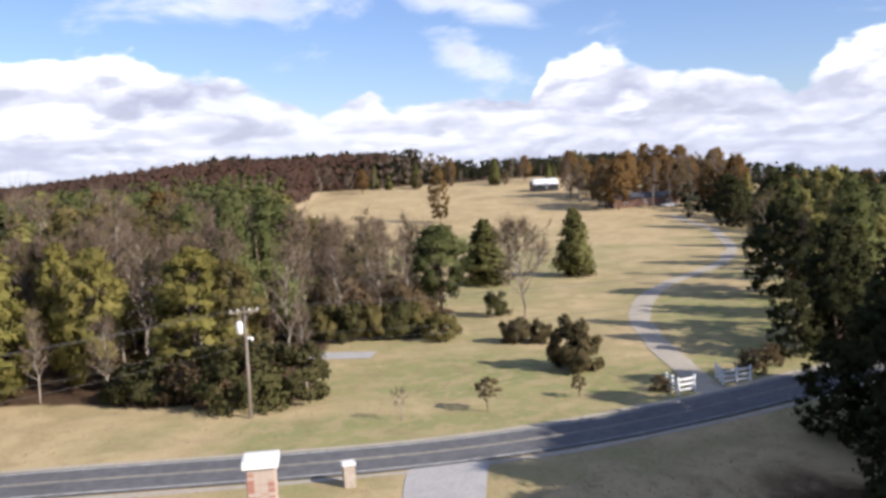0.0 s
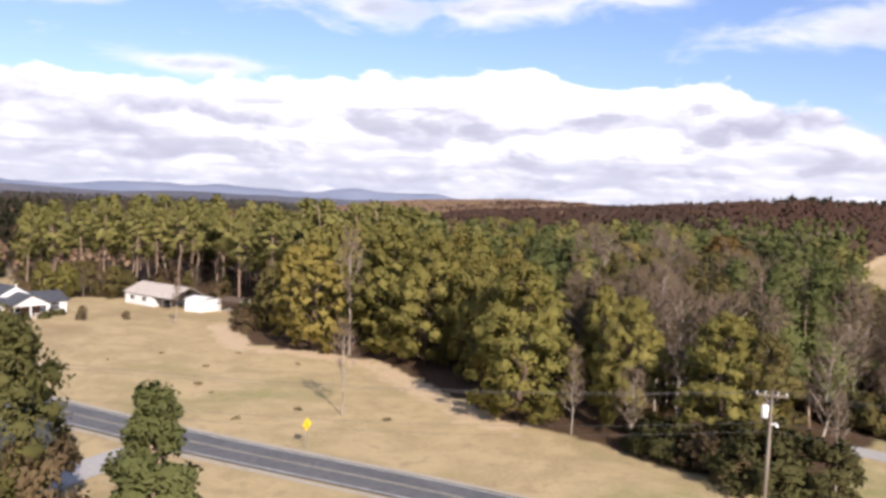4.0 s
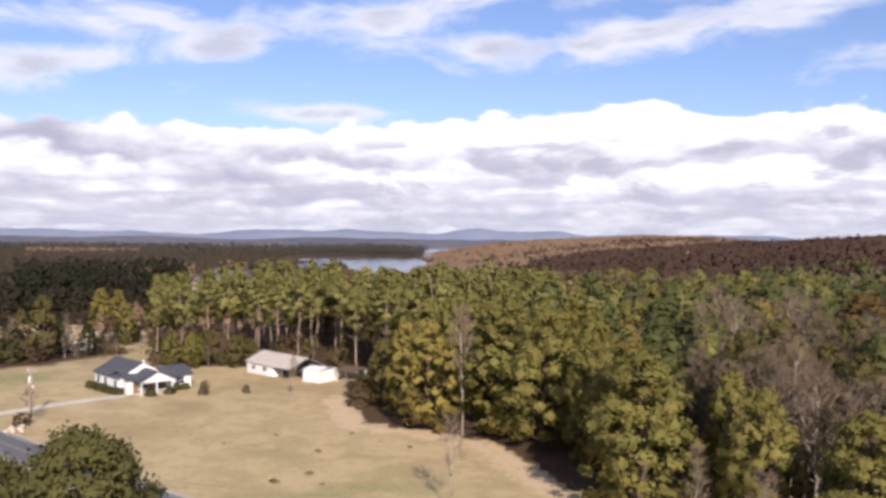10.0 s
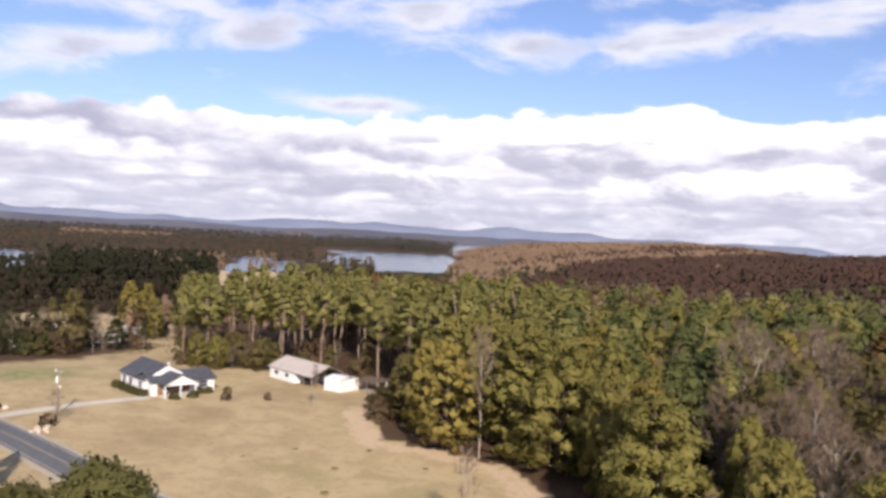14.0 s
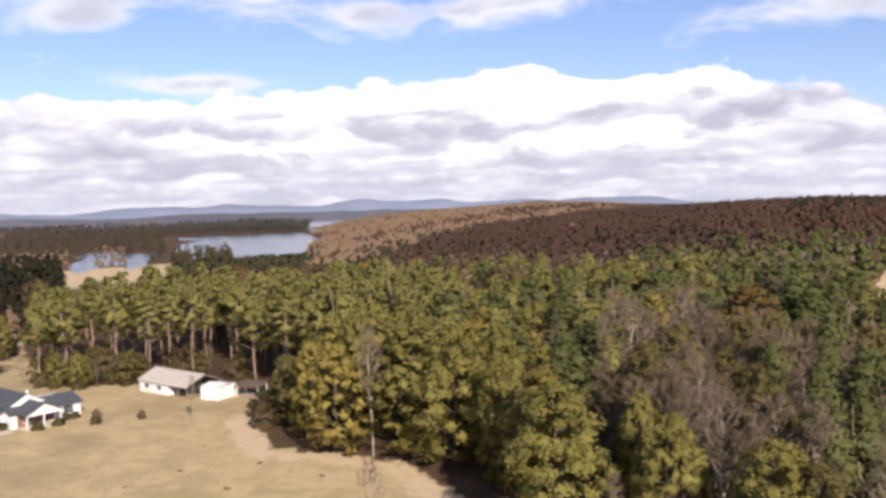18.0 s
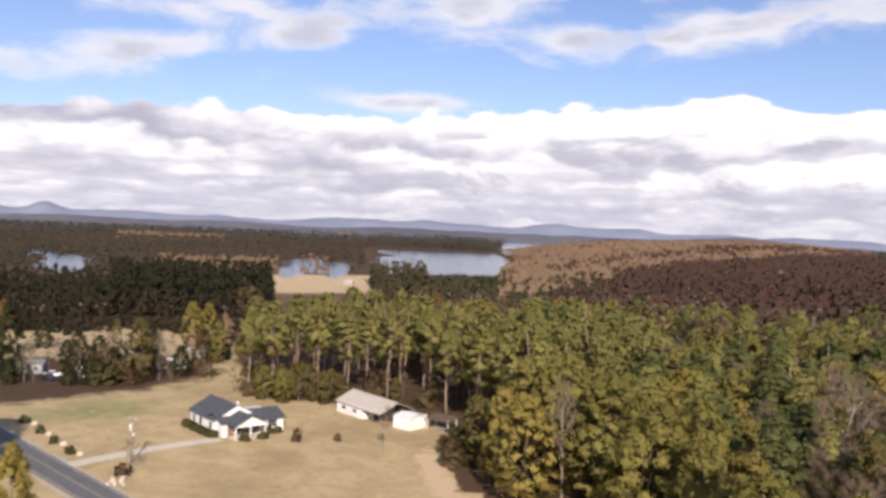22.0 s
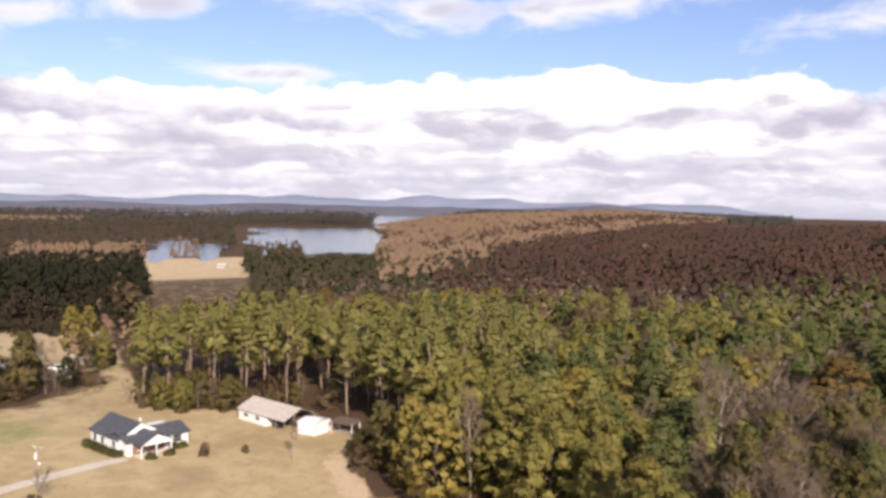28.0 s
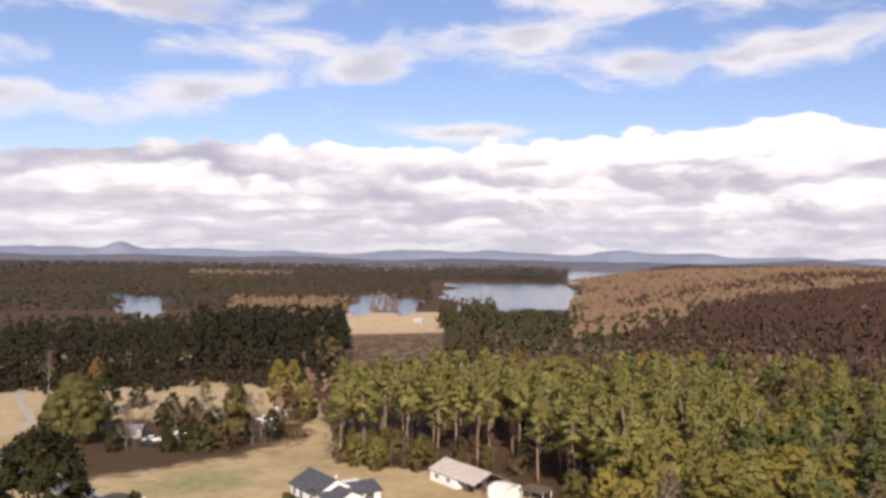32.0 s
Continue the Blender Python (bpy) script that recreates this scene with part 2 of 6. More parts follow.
def woods(name, tones, glow=0.1, stands=0.012):
    """Far woods: each crown takes one of several autumn tones, grouped in stands."""
    m, N, out = material(name)
    geo = N.add("ShaderNodeNewGeometry")
    at = N.add("ShaderNodeAttribute")
    at.attribute_name = "tone"
    stand = N.noise(geo.outputs["Position"], stands, 3.0)
    r = N.math("ADD", N.math("MULTIPLY", at.outputs["Fac"], 0.20), N.math("MULTIPLY", stand, 1.04))
    cr = N.add("ShaderNodeValToRGB", Fac=r)
    e = cr.color_ramp.elements
    while len(e) < len(tones):
        e.new(0.5)
    for i, tone in enumerate(tones):
        e[i].position = 0.12 + 0.86 * i / (len(tones) - 1)
        e[i].color = (*tone, 1)
    leaf = N.noise(geo.outputs["Position"], 0.9, 4.0, 0.7)
    # near-black mixed in at random per piece and in the leaf noise's hollows
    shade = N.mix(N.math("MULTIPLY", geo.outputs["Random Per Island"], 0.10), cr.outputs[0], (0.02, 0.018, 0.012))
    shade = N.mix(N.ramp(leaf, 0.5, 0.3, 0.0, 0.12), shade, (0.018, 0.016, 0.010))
    bump = N.add("ShaderNodeBump", Height=leaf)
    bump.inputs["Strength"].default_value, bump.inputs["Distance"].default_value = 0.3, 0.6
    d = N.add("ShaderNodeBsdfDiffuse", Color=shade, Normal=bump)
    t = N.add("ShaderNodeBsdfTranslucent", Color=shade)
    N.set(out.inputs["Surface"], N.add("ShaderNodeMixShader", i0=glow, i1=d, i2=t))
    return m


def ground_material():
    m, N, out = material("ground")
    pos = N.add("ShaderNodeNewGeometry").outputs["Position"]
    at = N.add("ShaderNodeAttribute")
    at.attribute_name = "cover"
    sep = N.add("ShaderNodeSeparateColor", Color=at.outputs["Color"])
    green, litter, soil = sep.outputs
    fine = N.noise(pos, 2.2, 8.0, 0.65)
    mid = N.noise(pos, 0.16, 6.0, 0.6, 0.6)
    wide = N.noise(pos, 0.035, 4.0, 0.6, 0.8)
    patch = N.noise(pos, 0.55, 5.0, 0.6, 0.4)
    dry = N.mix(N.ramp(mid, 0.40, 0.62), (0.45, 0.345, 0.192), (0.36, 0.270, 0.145))
    dry = N.mix(N.ramp(patch, 0.52, 0.68, 0.0, 0.6), dry, (0.255, 0.185, 0.110))
    dry = N.mix(N.ramp(fine, 0.35, 0.7, 0.0, 0.5), dry, (0.52, 0.41, 0.225))
    dry = N.mix(N.ramp(wide, 0.50, 0.68, 0.0, 0.4), dry, (0.235, 0.165, 0.085))
    lush = N.mix(N.ramp(mid, 0.3, 0.7), (0.165, 0.195, 0.070), (0.290, 0.265, 0.115))
    lush = N.mix(N.ramp(patch, 0.46, 0.62, 0.0, 0.85), lush, (0.38, 0.295, 0.16))
    lush = N.mix(N.ramp(N.noise(pos, 0.30, 5.0, 0.6, 0.5), 0.54, 0.66, 0.0, 0.5), lush, (0.235, 0.170, 0.095))
    lush = N.mix(N.ramp(fine, 0.35, 0.7, 0.0, 0.4), lush, (0.36, 0.325, 0.165))
    g = N.ramp(N.math("ADD", green, N.math("MULTIPLY", N.math("SUBTRACT", N.mix(0.4, wide, mid), 0.5), 2.3)), 0.25, 0.75)
    col = N.mix(g, dry, lush)
    duff = N.mix(N.ramp(fine, 0.3, 0.7), (0.115, 0.07, 0.04), (0.055, 0.036, 0.022))
    l = N.ramp(N.math("ADD", litter, N.math("MULTIPLY", N.math("SUBTRACT", mid, 0.5), 0.9)), 0.35, 0.65)
    col = N.mix(l, col, duff)
    clay = N.mix(N.ramp(fine, 0.3, 0.7), (0.60, 0.46, 0.30), (0.47, 0.345, 0.215))
    s = N.ramp(N.math("ADD", soil, N.math("MULTIPLY", N.math("SUBTRACT", N.mix(0.5, mid, patch), 0.5), 3.2)), 0.40, 0.75)
    col = N.mix(s, col, clay)
    bsdf(N, out, col, 0.95, fine, 0.6, 0.12, spec=0.1)
    return m


M = {}
M["ground"] = ground_material()
M["asphalt"] = plain("asphalt", (0.105, 0.103, 0.108), (0.15, 0.147, 0.147), 1.5, 0.85)
M["line_white"] = plain("road_paint_white", (0.36, 0.36, 0.34), (0.22, 0.22, 0.21), 1.0)
M["line_yellow"] = plain("road_paint_yellow", (0.36, 0.33, 0.24), (0.22, 0.20, 0.17), 1.0)
M["gravel"] = plain("gravel", (0.44, 0.42, 0.40), (0.35, 0.335, 0.315), 5.0, 0.95, bump=0.3)
M["lane"] = plain("lane_gravel", (0.46, 0.41, 0.33), (0.36, 0.31, 0.24), 4.0, 0.95, bump=0.3)
M["concrete"] = plain("concrete", (0.62, 0.55, 0.44), (0.50, 0.44, 0.35), 1.2, 0.9)
M["bark"] = plain("bark", (0.16, 0.115, 0.08), (0.075, 0.055, 0.042), 3.0, 0.95, bump=0.8, streak=(1, 1, 0.25))
M["bark_pine"] = plain("pine_bark", (0.42, 0.31, 0.225), (0.26, 0.185, 0.135), 2.2, 0.95, bump=0.8, streak=(1, 1, 0.35))
M["bark_grey"] = plain("grey_bark", (0.33, 0.29, 0.25), (0.19, 0.16, 0.135), 3.0, 0.95, bump=0.5, streak=(1, 1, 0.3))
M["bark_pale"] = plain("pale_bark", (0.44, 0.38, 0.32), (0.30, 0.25, 0.20), 3.0, 0.95, bump=0.4, streak=(1, 1, 0.3))
M["twig"] = plain("twigs", (0.205, 0.148, 0.104), (0.145, 0.104, 0.076), 1.0, 0.95, bump=0.0)
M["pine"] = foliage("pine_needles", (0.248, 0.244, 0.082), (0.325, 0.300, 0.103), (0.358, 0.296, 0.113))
# darker copy of the pine needles, with shade painted into the colour
M["deep_shaded_pine"] = foliage("dark_shaded_pine_needles", (0.127, 0.149, 0.057), (0.178, 0.193, 0.071), (0.206, 0.193, 0.077))
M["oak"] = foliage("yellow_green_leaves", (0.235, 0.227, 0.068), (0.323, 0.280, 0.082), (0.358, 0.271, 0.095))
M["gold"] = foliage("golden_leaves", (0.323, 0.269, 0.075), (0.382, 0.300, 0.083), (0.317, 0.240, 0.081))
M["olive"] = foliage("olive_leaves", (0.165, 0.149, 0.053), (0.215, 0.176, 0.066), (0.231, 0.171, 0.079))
# dark evergreen leaf taken nearly to black, partly painted shade
M["darkleaf_shaded"] = foliage("dark_shaded_evergreen_leaves", (0.048, 0.054, 0.026), (0.068, 0.070, 0.030), (0.085, 0.075, 0.036))
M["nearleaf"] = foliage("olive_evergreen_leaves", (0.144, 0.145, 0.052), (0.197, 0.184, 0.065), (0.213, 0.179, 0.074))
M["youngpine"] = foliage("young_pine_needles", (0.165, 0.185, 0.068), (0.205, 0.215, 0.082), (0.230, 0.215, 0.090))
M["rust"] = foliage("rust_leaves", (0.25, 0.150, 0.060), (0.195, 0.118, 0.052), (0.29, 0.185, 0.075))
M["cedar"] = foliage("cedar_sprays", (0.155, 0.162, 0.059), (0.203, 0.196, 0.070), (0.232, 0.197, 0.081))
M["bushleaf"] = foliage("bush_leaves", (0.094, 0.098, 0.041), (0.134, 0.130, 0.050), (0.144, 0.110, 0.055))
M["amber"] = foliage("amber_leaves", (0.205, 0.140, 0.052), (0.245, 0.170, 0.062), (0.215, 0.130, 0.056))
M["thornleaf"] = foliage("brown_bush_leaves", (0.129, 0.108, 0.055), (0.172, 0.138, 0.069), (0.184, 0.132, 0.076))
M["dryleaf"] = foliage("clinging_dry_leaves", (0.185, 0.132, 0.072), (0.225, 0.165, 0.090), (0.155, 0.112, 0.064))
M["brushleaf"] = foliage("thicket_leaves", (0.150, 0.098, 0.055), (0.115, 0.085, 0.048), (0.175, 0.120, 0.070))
M["grass"] = foliage("grass_tufts", (0.50, 0.39, 0.20), (0.36, 0.30, 0.12), (0.56, 0.45, 0.25), 0.3)
M["woods_brown"] = woods("brown_woods", [(0.064, 0.040, 0.032), (0.096, 0.056, 0.043), (0.121, 0.071, 0.052), (0.079, 0.055, 0.044), (0.136, 0.092, 0.069)])
# pine tones lowered further to paint in the shade of clouds
M["woods_pine_shade"] = woods("shaded_pine_woods", [(0.032, 0.030, 0.022), (0.044, 0.040, 0.028), (0.036, 0.038, 0.022), (0.064, 0.047, 0.037)])
M["woods_green"] = woods("mixed_woods", [(0.076, 0.092, 0.036), (0.100, 0.115, 0.042), (0.124, 0.126, 0.046), (0.170, 0.145, 0.066)])
M["woods_lake"] = woods("lake_woods", [(0.050, 0.050, 0.040), (0.062, 0.060, 0.046), (0.105, 0.075, 0.055), (0.055, 0.058, 0.040), (0.16, 0.12, 0.08)], stands=0.004)
M["woods_mixed"] = woods("dark_mixed_woods", [(0.046, 0.054, 0.028), (0.072, 0.078, 0.036), (0.062, 0.066, 0.034), (0.105, 0.078, 0.048), (0.135, 0.10, 0.06)])
# autumn tones greyed towards blue, with distance haze painted in
M["woods_far_haze"] = woods("hazy_distant_woods", [(0.058, 0.064, 0.058), (0.075, 0.075, 0.066), (0.10, 0.082, 0.070), (0.066, 0.072, 0.062), (0.125, 0.10, 0.08)], stands=0.0022)
M["woods_tan"] = woods("tan_woods", [(0.296, 0.193, 0.124), (0.250, 0.156, 0.100), (0.329, 0.226, 0.146), (0.211, 0.140, 0.085)])
# brush tones kept as dark as the pines, cloud shade included
M["woods_brush_shade"] = woods("shaded_brown_brush", [(0.052, 0.040, 0.028), (0.066, 0.050, 0.034), (0.046, 0.040, 0.026), (0.080, 0.058, 0.040)])
M["woods_bare"] = woods("leafless_woods", [(0.145, 0.105, 0.076), (0.180, 0.132, 0.096), (0.21, 0.165, 0.122), (0.16, 0.102, 0.068)])
M["white_wall"] = plain("white_siding", (0.80, 0.79, 0.76), (0.70, 0.69, 0.66), 0.8, 0.7, bump=0.05)
M["white_metal"] = plain("white_sheet_metal", (0.80, 0.80, 0.79), (0.70, 0.69, 0.66), 0.7, 0.5, bump=0.05)
M["shingle"] = plain("charcoal_shingles", (0.052, 0.056, 0.068), (0.088, 0.092, 0.105), 1.5, 0.85, bump=0.4)
M["tin"] = plain("weathered_tin_roof", (0.50, 0.455, 0.41), (0.37, 0.32, 0.275), 0.7, 0.6, bump=0.1, streak=(1, 4, 1))
M["worn_tin"] = plain("dull_tin_roof", (0.24, 0.235, 0.24), (0.17, 0.165, 0.17), 0.7, 0.65, bump=0.1, streak=(1, 4, 1))
M["glass"] = plain("window_glass", (0.03, 0.035, 0.045), (0.05, 0.055, 0.065), 0.5, 0.08, spec=0.6, bump=0.0)
M["dark"] = plain("dark_paint", (0.022, 0.024, 0.028), (0.04, 0.04, 0.044), 1.0, 0.4)
M["brick"] = plain("brick", (0.27, 0.155, 0.110), (0.19, 0.115, 0.085), 5.0, 0.9)
M["stone"] = plain("pale_brick", (0.47, 0.40, 0.33), (0.34, 0.28, 0.23), 5.0, 0.9)
M["white_paint"] = plain("white_paint", (0.82, 0.82, 0.80), (0.72, 0.71, 0.68), 3.0, 0.6)
M["pole_wood"] = plain("weathered_pole", (0.30, 0.25, 0.20), (0.20, 0.165, 0.135), 2.0, 0.9, streak=(1, 1, 0.2))
M["steel"] = plain("galvanised_steel", (0.55, 0.56, 0.57), (0.45, 0.46, 0.47), 2.0, 0.45, metallic=0.8)
M["wire"] = plain("cable", (0.15, 0.145, 0.14), (0.11, 0.105, 0.10), 1.0, 0.5, metallic=0.3)
M["pale_stone"] = plain("pale_stone", (0.56, 0.47, 0.36), (0.42, 0.35, 0.27), 2.5, 0.9, bump=0.5)
M["yellow"] = plain("sign_yellow", (0.80, 0.52, 0.02), (0.72, 0.46, 0.02), 2.0, 0.5)
M["water"], N, out = material("lake_water")
_n = N.noise(N.scaled(N.add("ShaderNodeNewGeometry").outputs["Position"], 0.25, 0.25, 0.25), 1.0, 4.0)
bsdf(N, out, (0.05, 0.07, 0.10), 0.16, _n, 0.35, 0.6, spec=0.5)
# pale siding toned down to grey, with yard shade painted into it
M["shade_grey_wall"] = plain("shade_grey_siding", (0.40, 0.40, 0.40), (0.31, 0.30, 0.30), 0.8, 0.7, bump=0.05)

# ---- the lie of the land ----
def ss(a, b, v):
    u = np.clip((v - a) / (b - a), 0, 1)
    return u * u * (3 - 2 * u)


def bearing(x, y):
    """Degrees to the left of +y, and distance, from the take-off point."""
    return np.degrees(np.arctan2(-x, y)), np.hypot(x, y)


LAKE = -30.0
CENTRE = [(420, 245), (200, 152), (80, 98), (40, 77), (21.8, 66.4), (14.1, 62.3), (7.5, 59.6), (-0.5, 57.2), (-8, 56.0), (-15.7, 55.4), (-23.4, 54.8), (-31, 54.2), (-39.7, 52.7), (-50, 50.4), (-60, 48.4),
          (-71, 46.7), (-80, 45.6), (-92, 44.4), (-106, 43.8), (-122, 42.6), (-133, 41.4), (-150, 39.8), (-175, 37.4), (-230, 31), (-420, 10), (-700, -20)]
EDGE = [(-400, 190), (-230, 118), (-172, 94), (-152, 106), (-140, 112), (-126, 109), (-113, 95), (-95, 84), (-86, 88), (-74, 89), (-60, 82), (-46, 75), (-38, 76), (-28, 73), (-13, 73), (-15, 99), (-3, 104),
        (0, 118), (-10, 135), (-30, 165), (-60, 260), (-60, 390), (80, 430), (60, 480), (-500, 480)]


EAST = [(25, 40), (27, 56), (36, 71), (38, 90), (47, 99), (50, 128), (66, 170), (82, 232), (130, 300), (300, 300), (200, 60), (60, 20)]


def inside(x, y, poly):
    x, y = np.asarray(x, float), np.asarray(y, float)
    hit = np.zeros(x.shape, bool)
    for (ax, ay), (bx, by) in zip(poly, poly[1:] + poly[:1]):
        if ay == by:
            continue
        cross = ((ay > y) != (by > y)) & (x < (bx - ax) * (y - ay) / (by - ay) + ax)
        hit ^= cross
    return hit


def edge_distance(x, y, poly, closed=True):
    x, y = np.asarray(x, float), np.asarray(y, float)
    best = np.full(x.shape, 1e9)
    for (ax, ay), (bx, by) in zip(poly, poly[1:] + (poly[:1] if closed else [])):
        dx, dy = bx - ax, by - ay
        u = np.clip(((x - ax) * dx + (y - ay) * dy) / (dx * dx + dy * dy + 1e-9), 0, 1)
        best = np.minimum(best, np.hypot(x - ax - u * dx, y - ay - u * dy))
    return best


def lake_depth(x, y):
    """1 inside the lake and its inlets."""
    az, d = bearing(x, y)
    az = az + 0.5 * np.sin(d / 90.0) + 0.35 * np.sin(d / 41.0 + 1)
    d = d + 55 * np.sin(az * 1.9) + 30 * np.sin(az * 4.7 + 2)
    right = 44.3 + np.clip((d - 1140) * 0.0021, 0, 1.9)
    main = ss(54.9, 54.2, az) * ss(right, right + 0.5, az) * ss(1090, 1130, d) * np.maximum(ss(2230, 2190, d), ss(46.9, 46.4, az) * ss(2660, 2600, d))
    channel = ss(46.9, 46.4, az) * ss(41.6, 42.4, az) * ss(2450, 2500, d) * ss(4300, 4200, d)
    inlet = np.maximum(ss(61.2, 60.6, az) * ss(56.2, 56.8, az), ss(75.5, 75, az) * ss(72.6, 73.2, az)) * ss(1060, 1090, d) * ss(1500, 1450, d)
    far = ss(61.0, 59.5, az) * ss(50.5, 52, az) * ss(3400, 3500, d) * ss(4000, 3900, d)
    return np.clip(np.maximum.reduce([main, channel, inlet, far]), 0, 1)


def height(x, y):
    x, y = np.asarray(x, float), np.asarray(y, float)
    az, d = bearing(x, y)
    north = ss(32, 14, az) * ss(-32, -12, az)
    h = 16 * ss(180, 480, d) * north
    west = ss(34, 46, az)
    fall = -3.5 * ss(170, 260, d) * ss(52, 64, az) - 8 * ss(250, 450, d) * west - 18 * ss(420, 900, d) * west
    h = h + fall
    near_ridge = np.interp(az, [14, 18, 21.5, 25, 28, 32, 35.4, 39, 42.8, 44.5, 47], [17, 16, 14, 11, 8, 5, 3, -3, -8, -12, -20])
    far_slope = np.interp(az, [18, 22, 25, 28, 31.8, 35.4, 39, 42, 44.5, 46.5], [6, 6, 9, 16, 18, 13, 8, 0, -14, -29])
    w = ss(330, 640, d) * ss(47.5, 45.5, az) * ss(8, 14, az)
    h = h * (1 - w) + (near_ridge + (far_slope - near_ridge) * ss(850, 1500, d)) * w
    h = h - 22 * ss(1700, 2300, d) * ss(44, 38, az) * ss(-10, 5, az)
    h = h + (-29 - h) * ss(1900, 2350, d) * ss(39, 42, az) * ss(50, 47, az)
    h = h - (34 * ss(300, 1300, d) + 95 * ss(1100, 4500, d)) * ss(-9, -17, az) * ss(-120, -90, az)
    h = h + 0.5 * np.sin(x * 0.013 + 1) * np.sin(y * 0.017) * ss(60, 200, d)
    h = h - 5 * lake_depth(x, y) * ss(900, 1000, d)
    return h


def zg(x, y):
    return float(height(x, y))


def build_ground():
    ang = np.concatenate([np.arange(-50, 100, 0.6), np.arange(100, 310, 5.0)])
    rad = np.concatenate([[0.0], 4.0 * 1.0255 ** np.arange(0, 283)])
    rad = rad[rad < 4900]
    A, R = np.meshgrid(np.radians(ang), rad[1:])
    x, y = -R * np.sin(A), R * np.cos(A)
    X, Y = np.r_[0, x.ravel()], np.r_[0, y.ravel()]
    Zv = height(X, Y)
    na, nr = len(ang), len(rad) - 1
    faces = []
    for j in range(na):
        k = (j + 1) % na
        faces.append((0, 1 + k, 1 + j)[::-1])
    for i in range(nr - 1):
        for j in range(na):
            k = (j + 1) % na
            faces.append((1 + i * na + j, 1 + i * na + k, 1 + (i + 1) * na + k, 1 + (i + 1) * na + j)[::-1])
    me = bpy.data.meshes.new("ground")
    me.from_pydata(np.c_[X, Y, Zv].tolist(), [], faces)
    me.polygons.foreach_set("use_smooth", np.ones(len(me.polygons), bool))
    az, d = bearing(X, Y)
    e = edge_distance(X, Y, EDGE)
    wood = ss(-2.5, 2.5, np.where(inside(X, Y, EDGE), e, -e))
    litter = np.maximum(wood, ss(480, 560, d))
    ee = edge_distance(X, Y, EAST)
    litter = np.maximum(litter, ss(-2, 3, np.where(inside(X, Y, EAST), ee, -ee)))
    green = 0.5 * ss(-40, -10, X) * ss(40, 90, Y) * ss(330, 180, Y) + 0.35 * ss(30, 12, np.abs(edge_distance(X, Y, CENTRE, False) - 6) * 3) * ss(-90, -30, X)
    green = np.maximum(green, 0.9 * np.exp(-(((X + 174) / 15) ** 2 + ((Y - 62) / 15) ** 2)))
    green = np.maximum(green, 1.0 * np.exp(-(((X - 36) / 18) ** 2 + ((Y - 108) / 22) ** 2)))
    green = np.maximum(green, 0.75 * np.exp(-(((X + 2) / 34) ** 2 + ((Y - 80) / 18) ** 2)))
    green = np.maximum(green, 0.42 * np.exp(-(((X + 72) / 30) ** 2 + ((Y - 66) / 22) ** 2)))
    sd = np.where(inside(X, Y, EDGE), e, -e)
    soil = 0.92 * np.exp(-((sd + 1.5) / 2.7) ** 2) * ss(-122, -112, X) * ss(-36, -46, X)
    crop = ss(62, 61, az) * ss(54, 55, az) * ss(420, 450, d) * ss(1075, 1050, d)
    soil = np.maximum(soil, 0.62 * crop * ss(690, 760, d))
    soil = np.maximum(soil, 0.45 * ss(62, 66, az) * ss(260, 275, d) * ss(385, 370, d))
    # brown yard, with cloud shade painted into the ground cover beside it
    yard = 1.0 * np.exp(-(((X + 236) / 34) ** 2 + ((Y - 80) / 36) ** 2)) + 0.6 * np.exp(-(((X + 207) / 14) ** 2 + ((Y - 66) / 20) ** 2)) + 0.75 * np.exp(-(((X + 205) / 22) ** 2 + ((Y - 42) / 18) ** 2)) + 0.6 * np.exp(-(((X + 128) / 30) ** 2 + ((Y - 18) / 13) ** 2))
    # leaf litter by the east wood, doubling as painted shade on the ground
    yard = yard + 0.8 * np.exp(-(((X - 24) / 18) ** 2 + ((Y - 40) / 12) ** 2))
    litter = np.maximum(np.where(soil > 0.5, 0, litter), yard)
    # near half of the crop field takes the darker brown cover
    litter = np.where(crop > 0.5, 0.60 * ss(820, 700, d), litter)
    col = np.c_[green, litter, soil, np.ones(len(X))].astype(np.float32)
    attr = me.color_attributes.new("cover", "FLOAT_COLOR", "POINT")
    attr.data.foreach_set("color", col.ravel())
    me.materials.append(M["ground"])
    tagged(new("ground", me), "rolling pasture and woodland floor with dry tan and green grass", "ground", kind="structure")


build_ground()


def empty(name, m):
    ob = new(name)
    ob.matrix_basis = m
    ob.empty_display_size = 0.3
    return ob


def part(name, bm, mat, parent=None, label="", smooth=False):
    me = bpy.data.meshes.new(name)
    bm.to_mesh(me)
    bm.free()
    me.materials.append(mat if not isinstance(mat, str) else M[mat])
    if smooth:
        me.polygons.foreach_set("use_smooth", np.ones(len(me.polygons), bool))
    ob = new(name, me)
    ob.parent = parent
    if label:
        tagged(ob, label)
    return ob


def raw(name, verts, faces, mat, parent=None, label="", smooth=False):
    me = bpy.data.meshes.new(name)
    me.from_pydata(np.asarray(verts).tolist(), [], [tuple(f) for f in (faces.tolist() if isinstance(faces, np.ndarray) else faces)])
    me.materials.append(M[mat])
    if smooth:
        me.polygons.foreach_set("use_smooth", np.ones(len(me.polygons), bool))
    ob = new(name, me)
    ob.parent = parent
    if label:
        tagged(ob, label)
    return ob


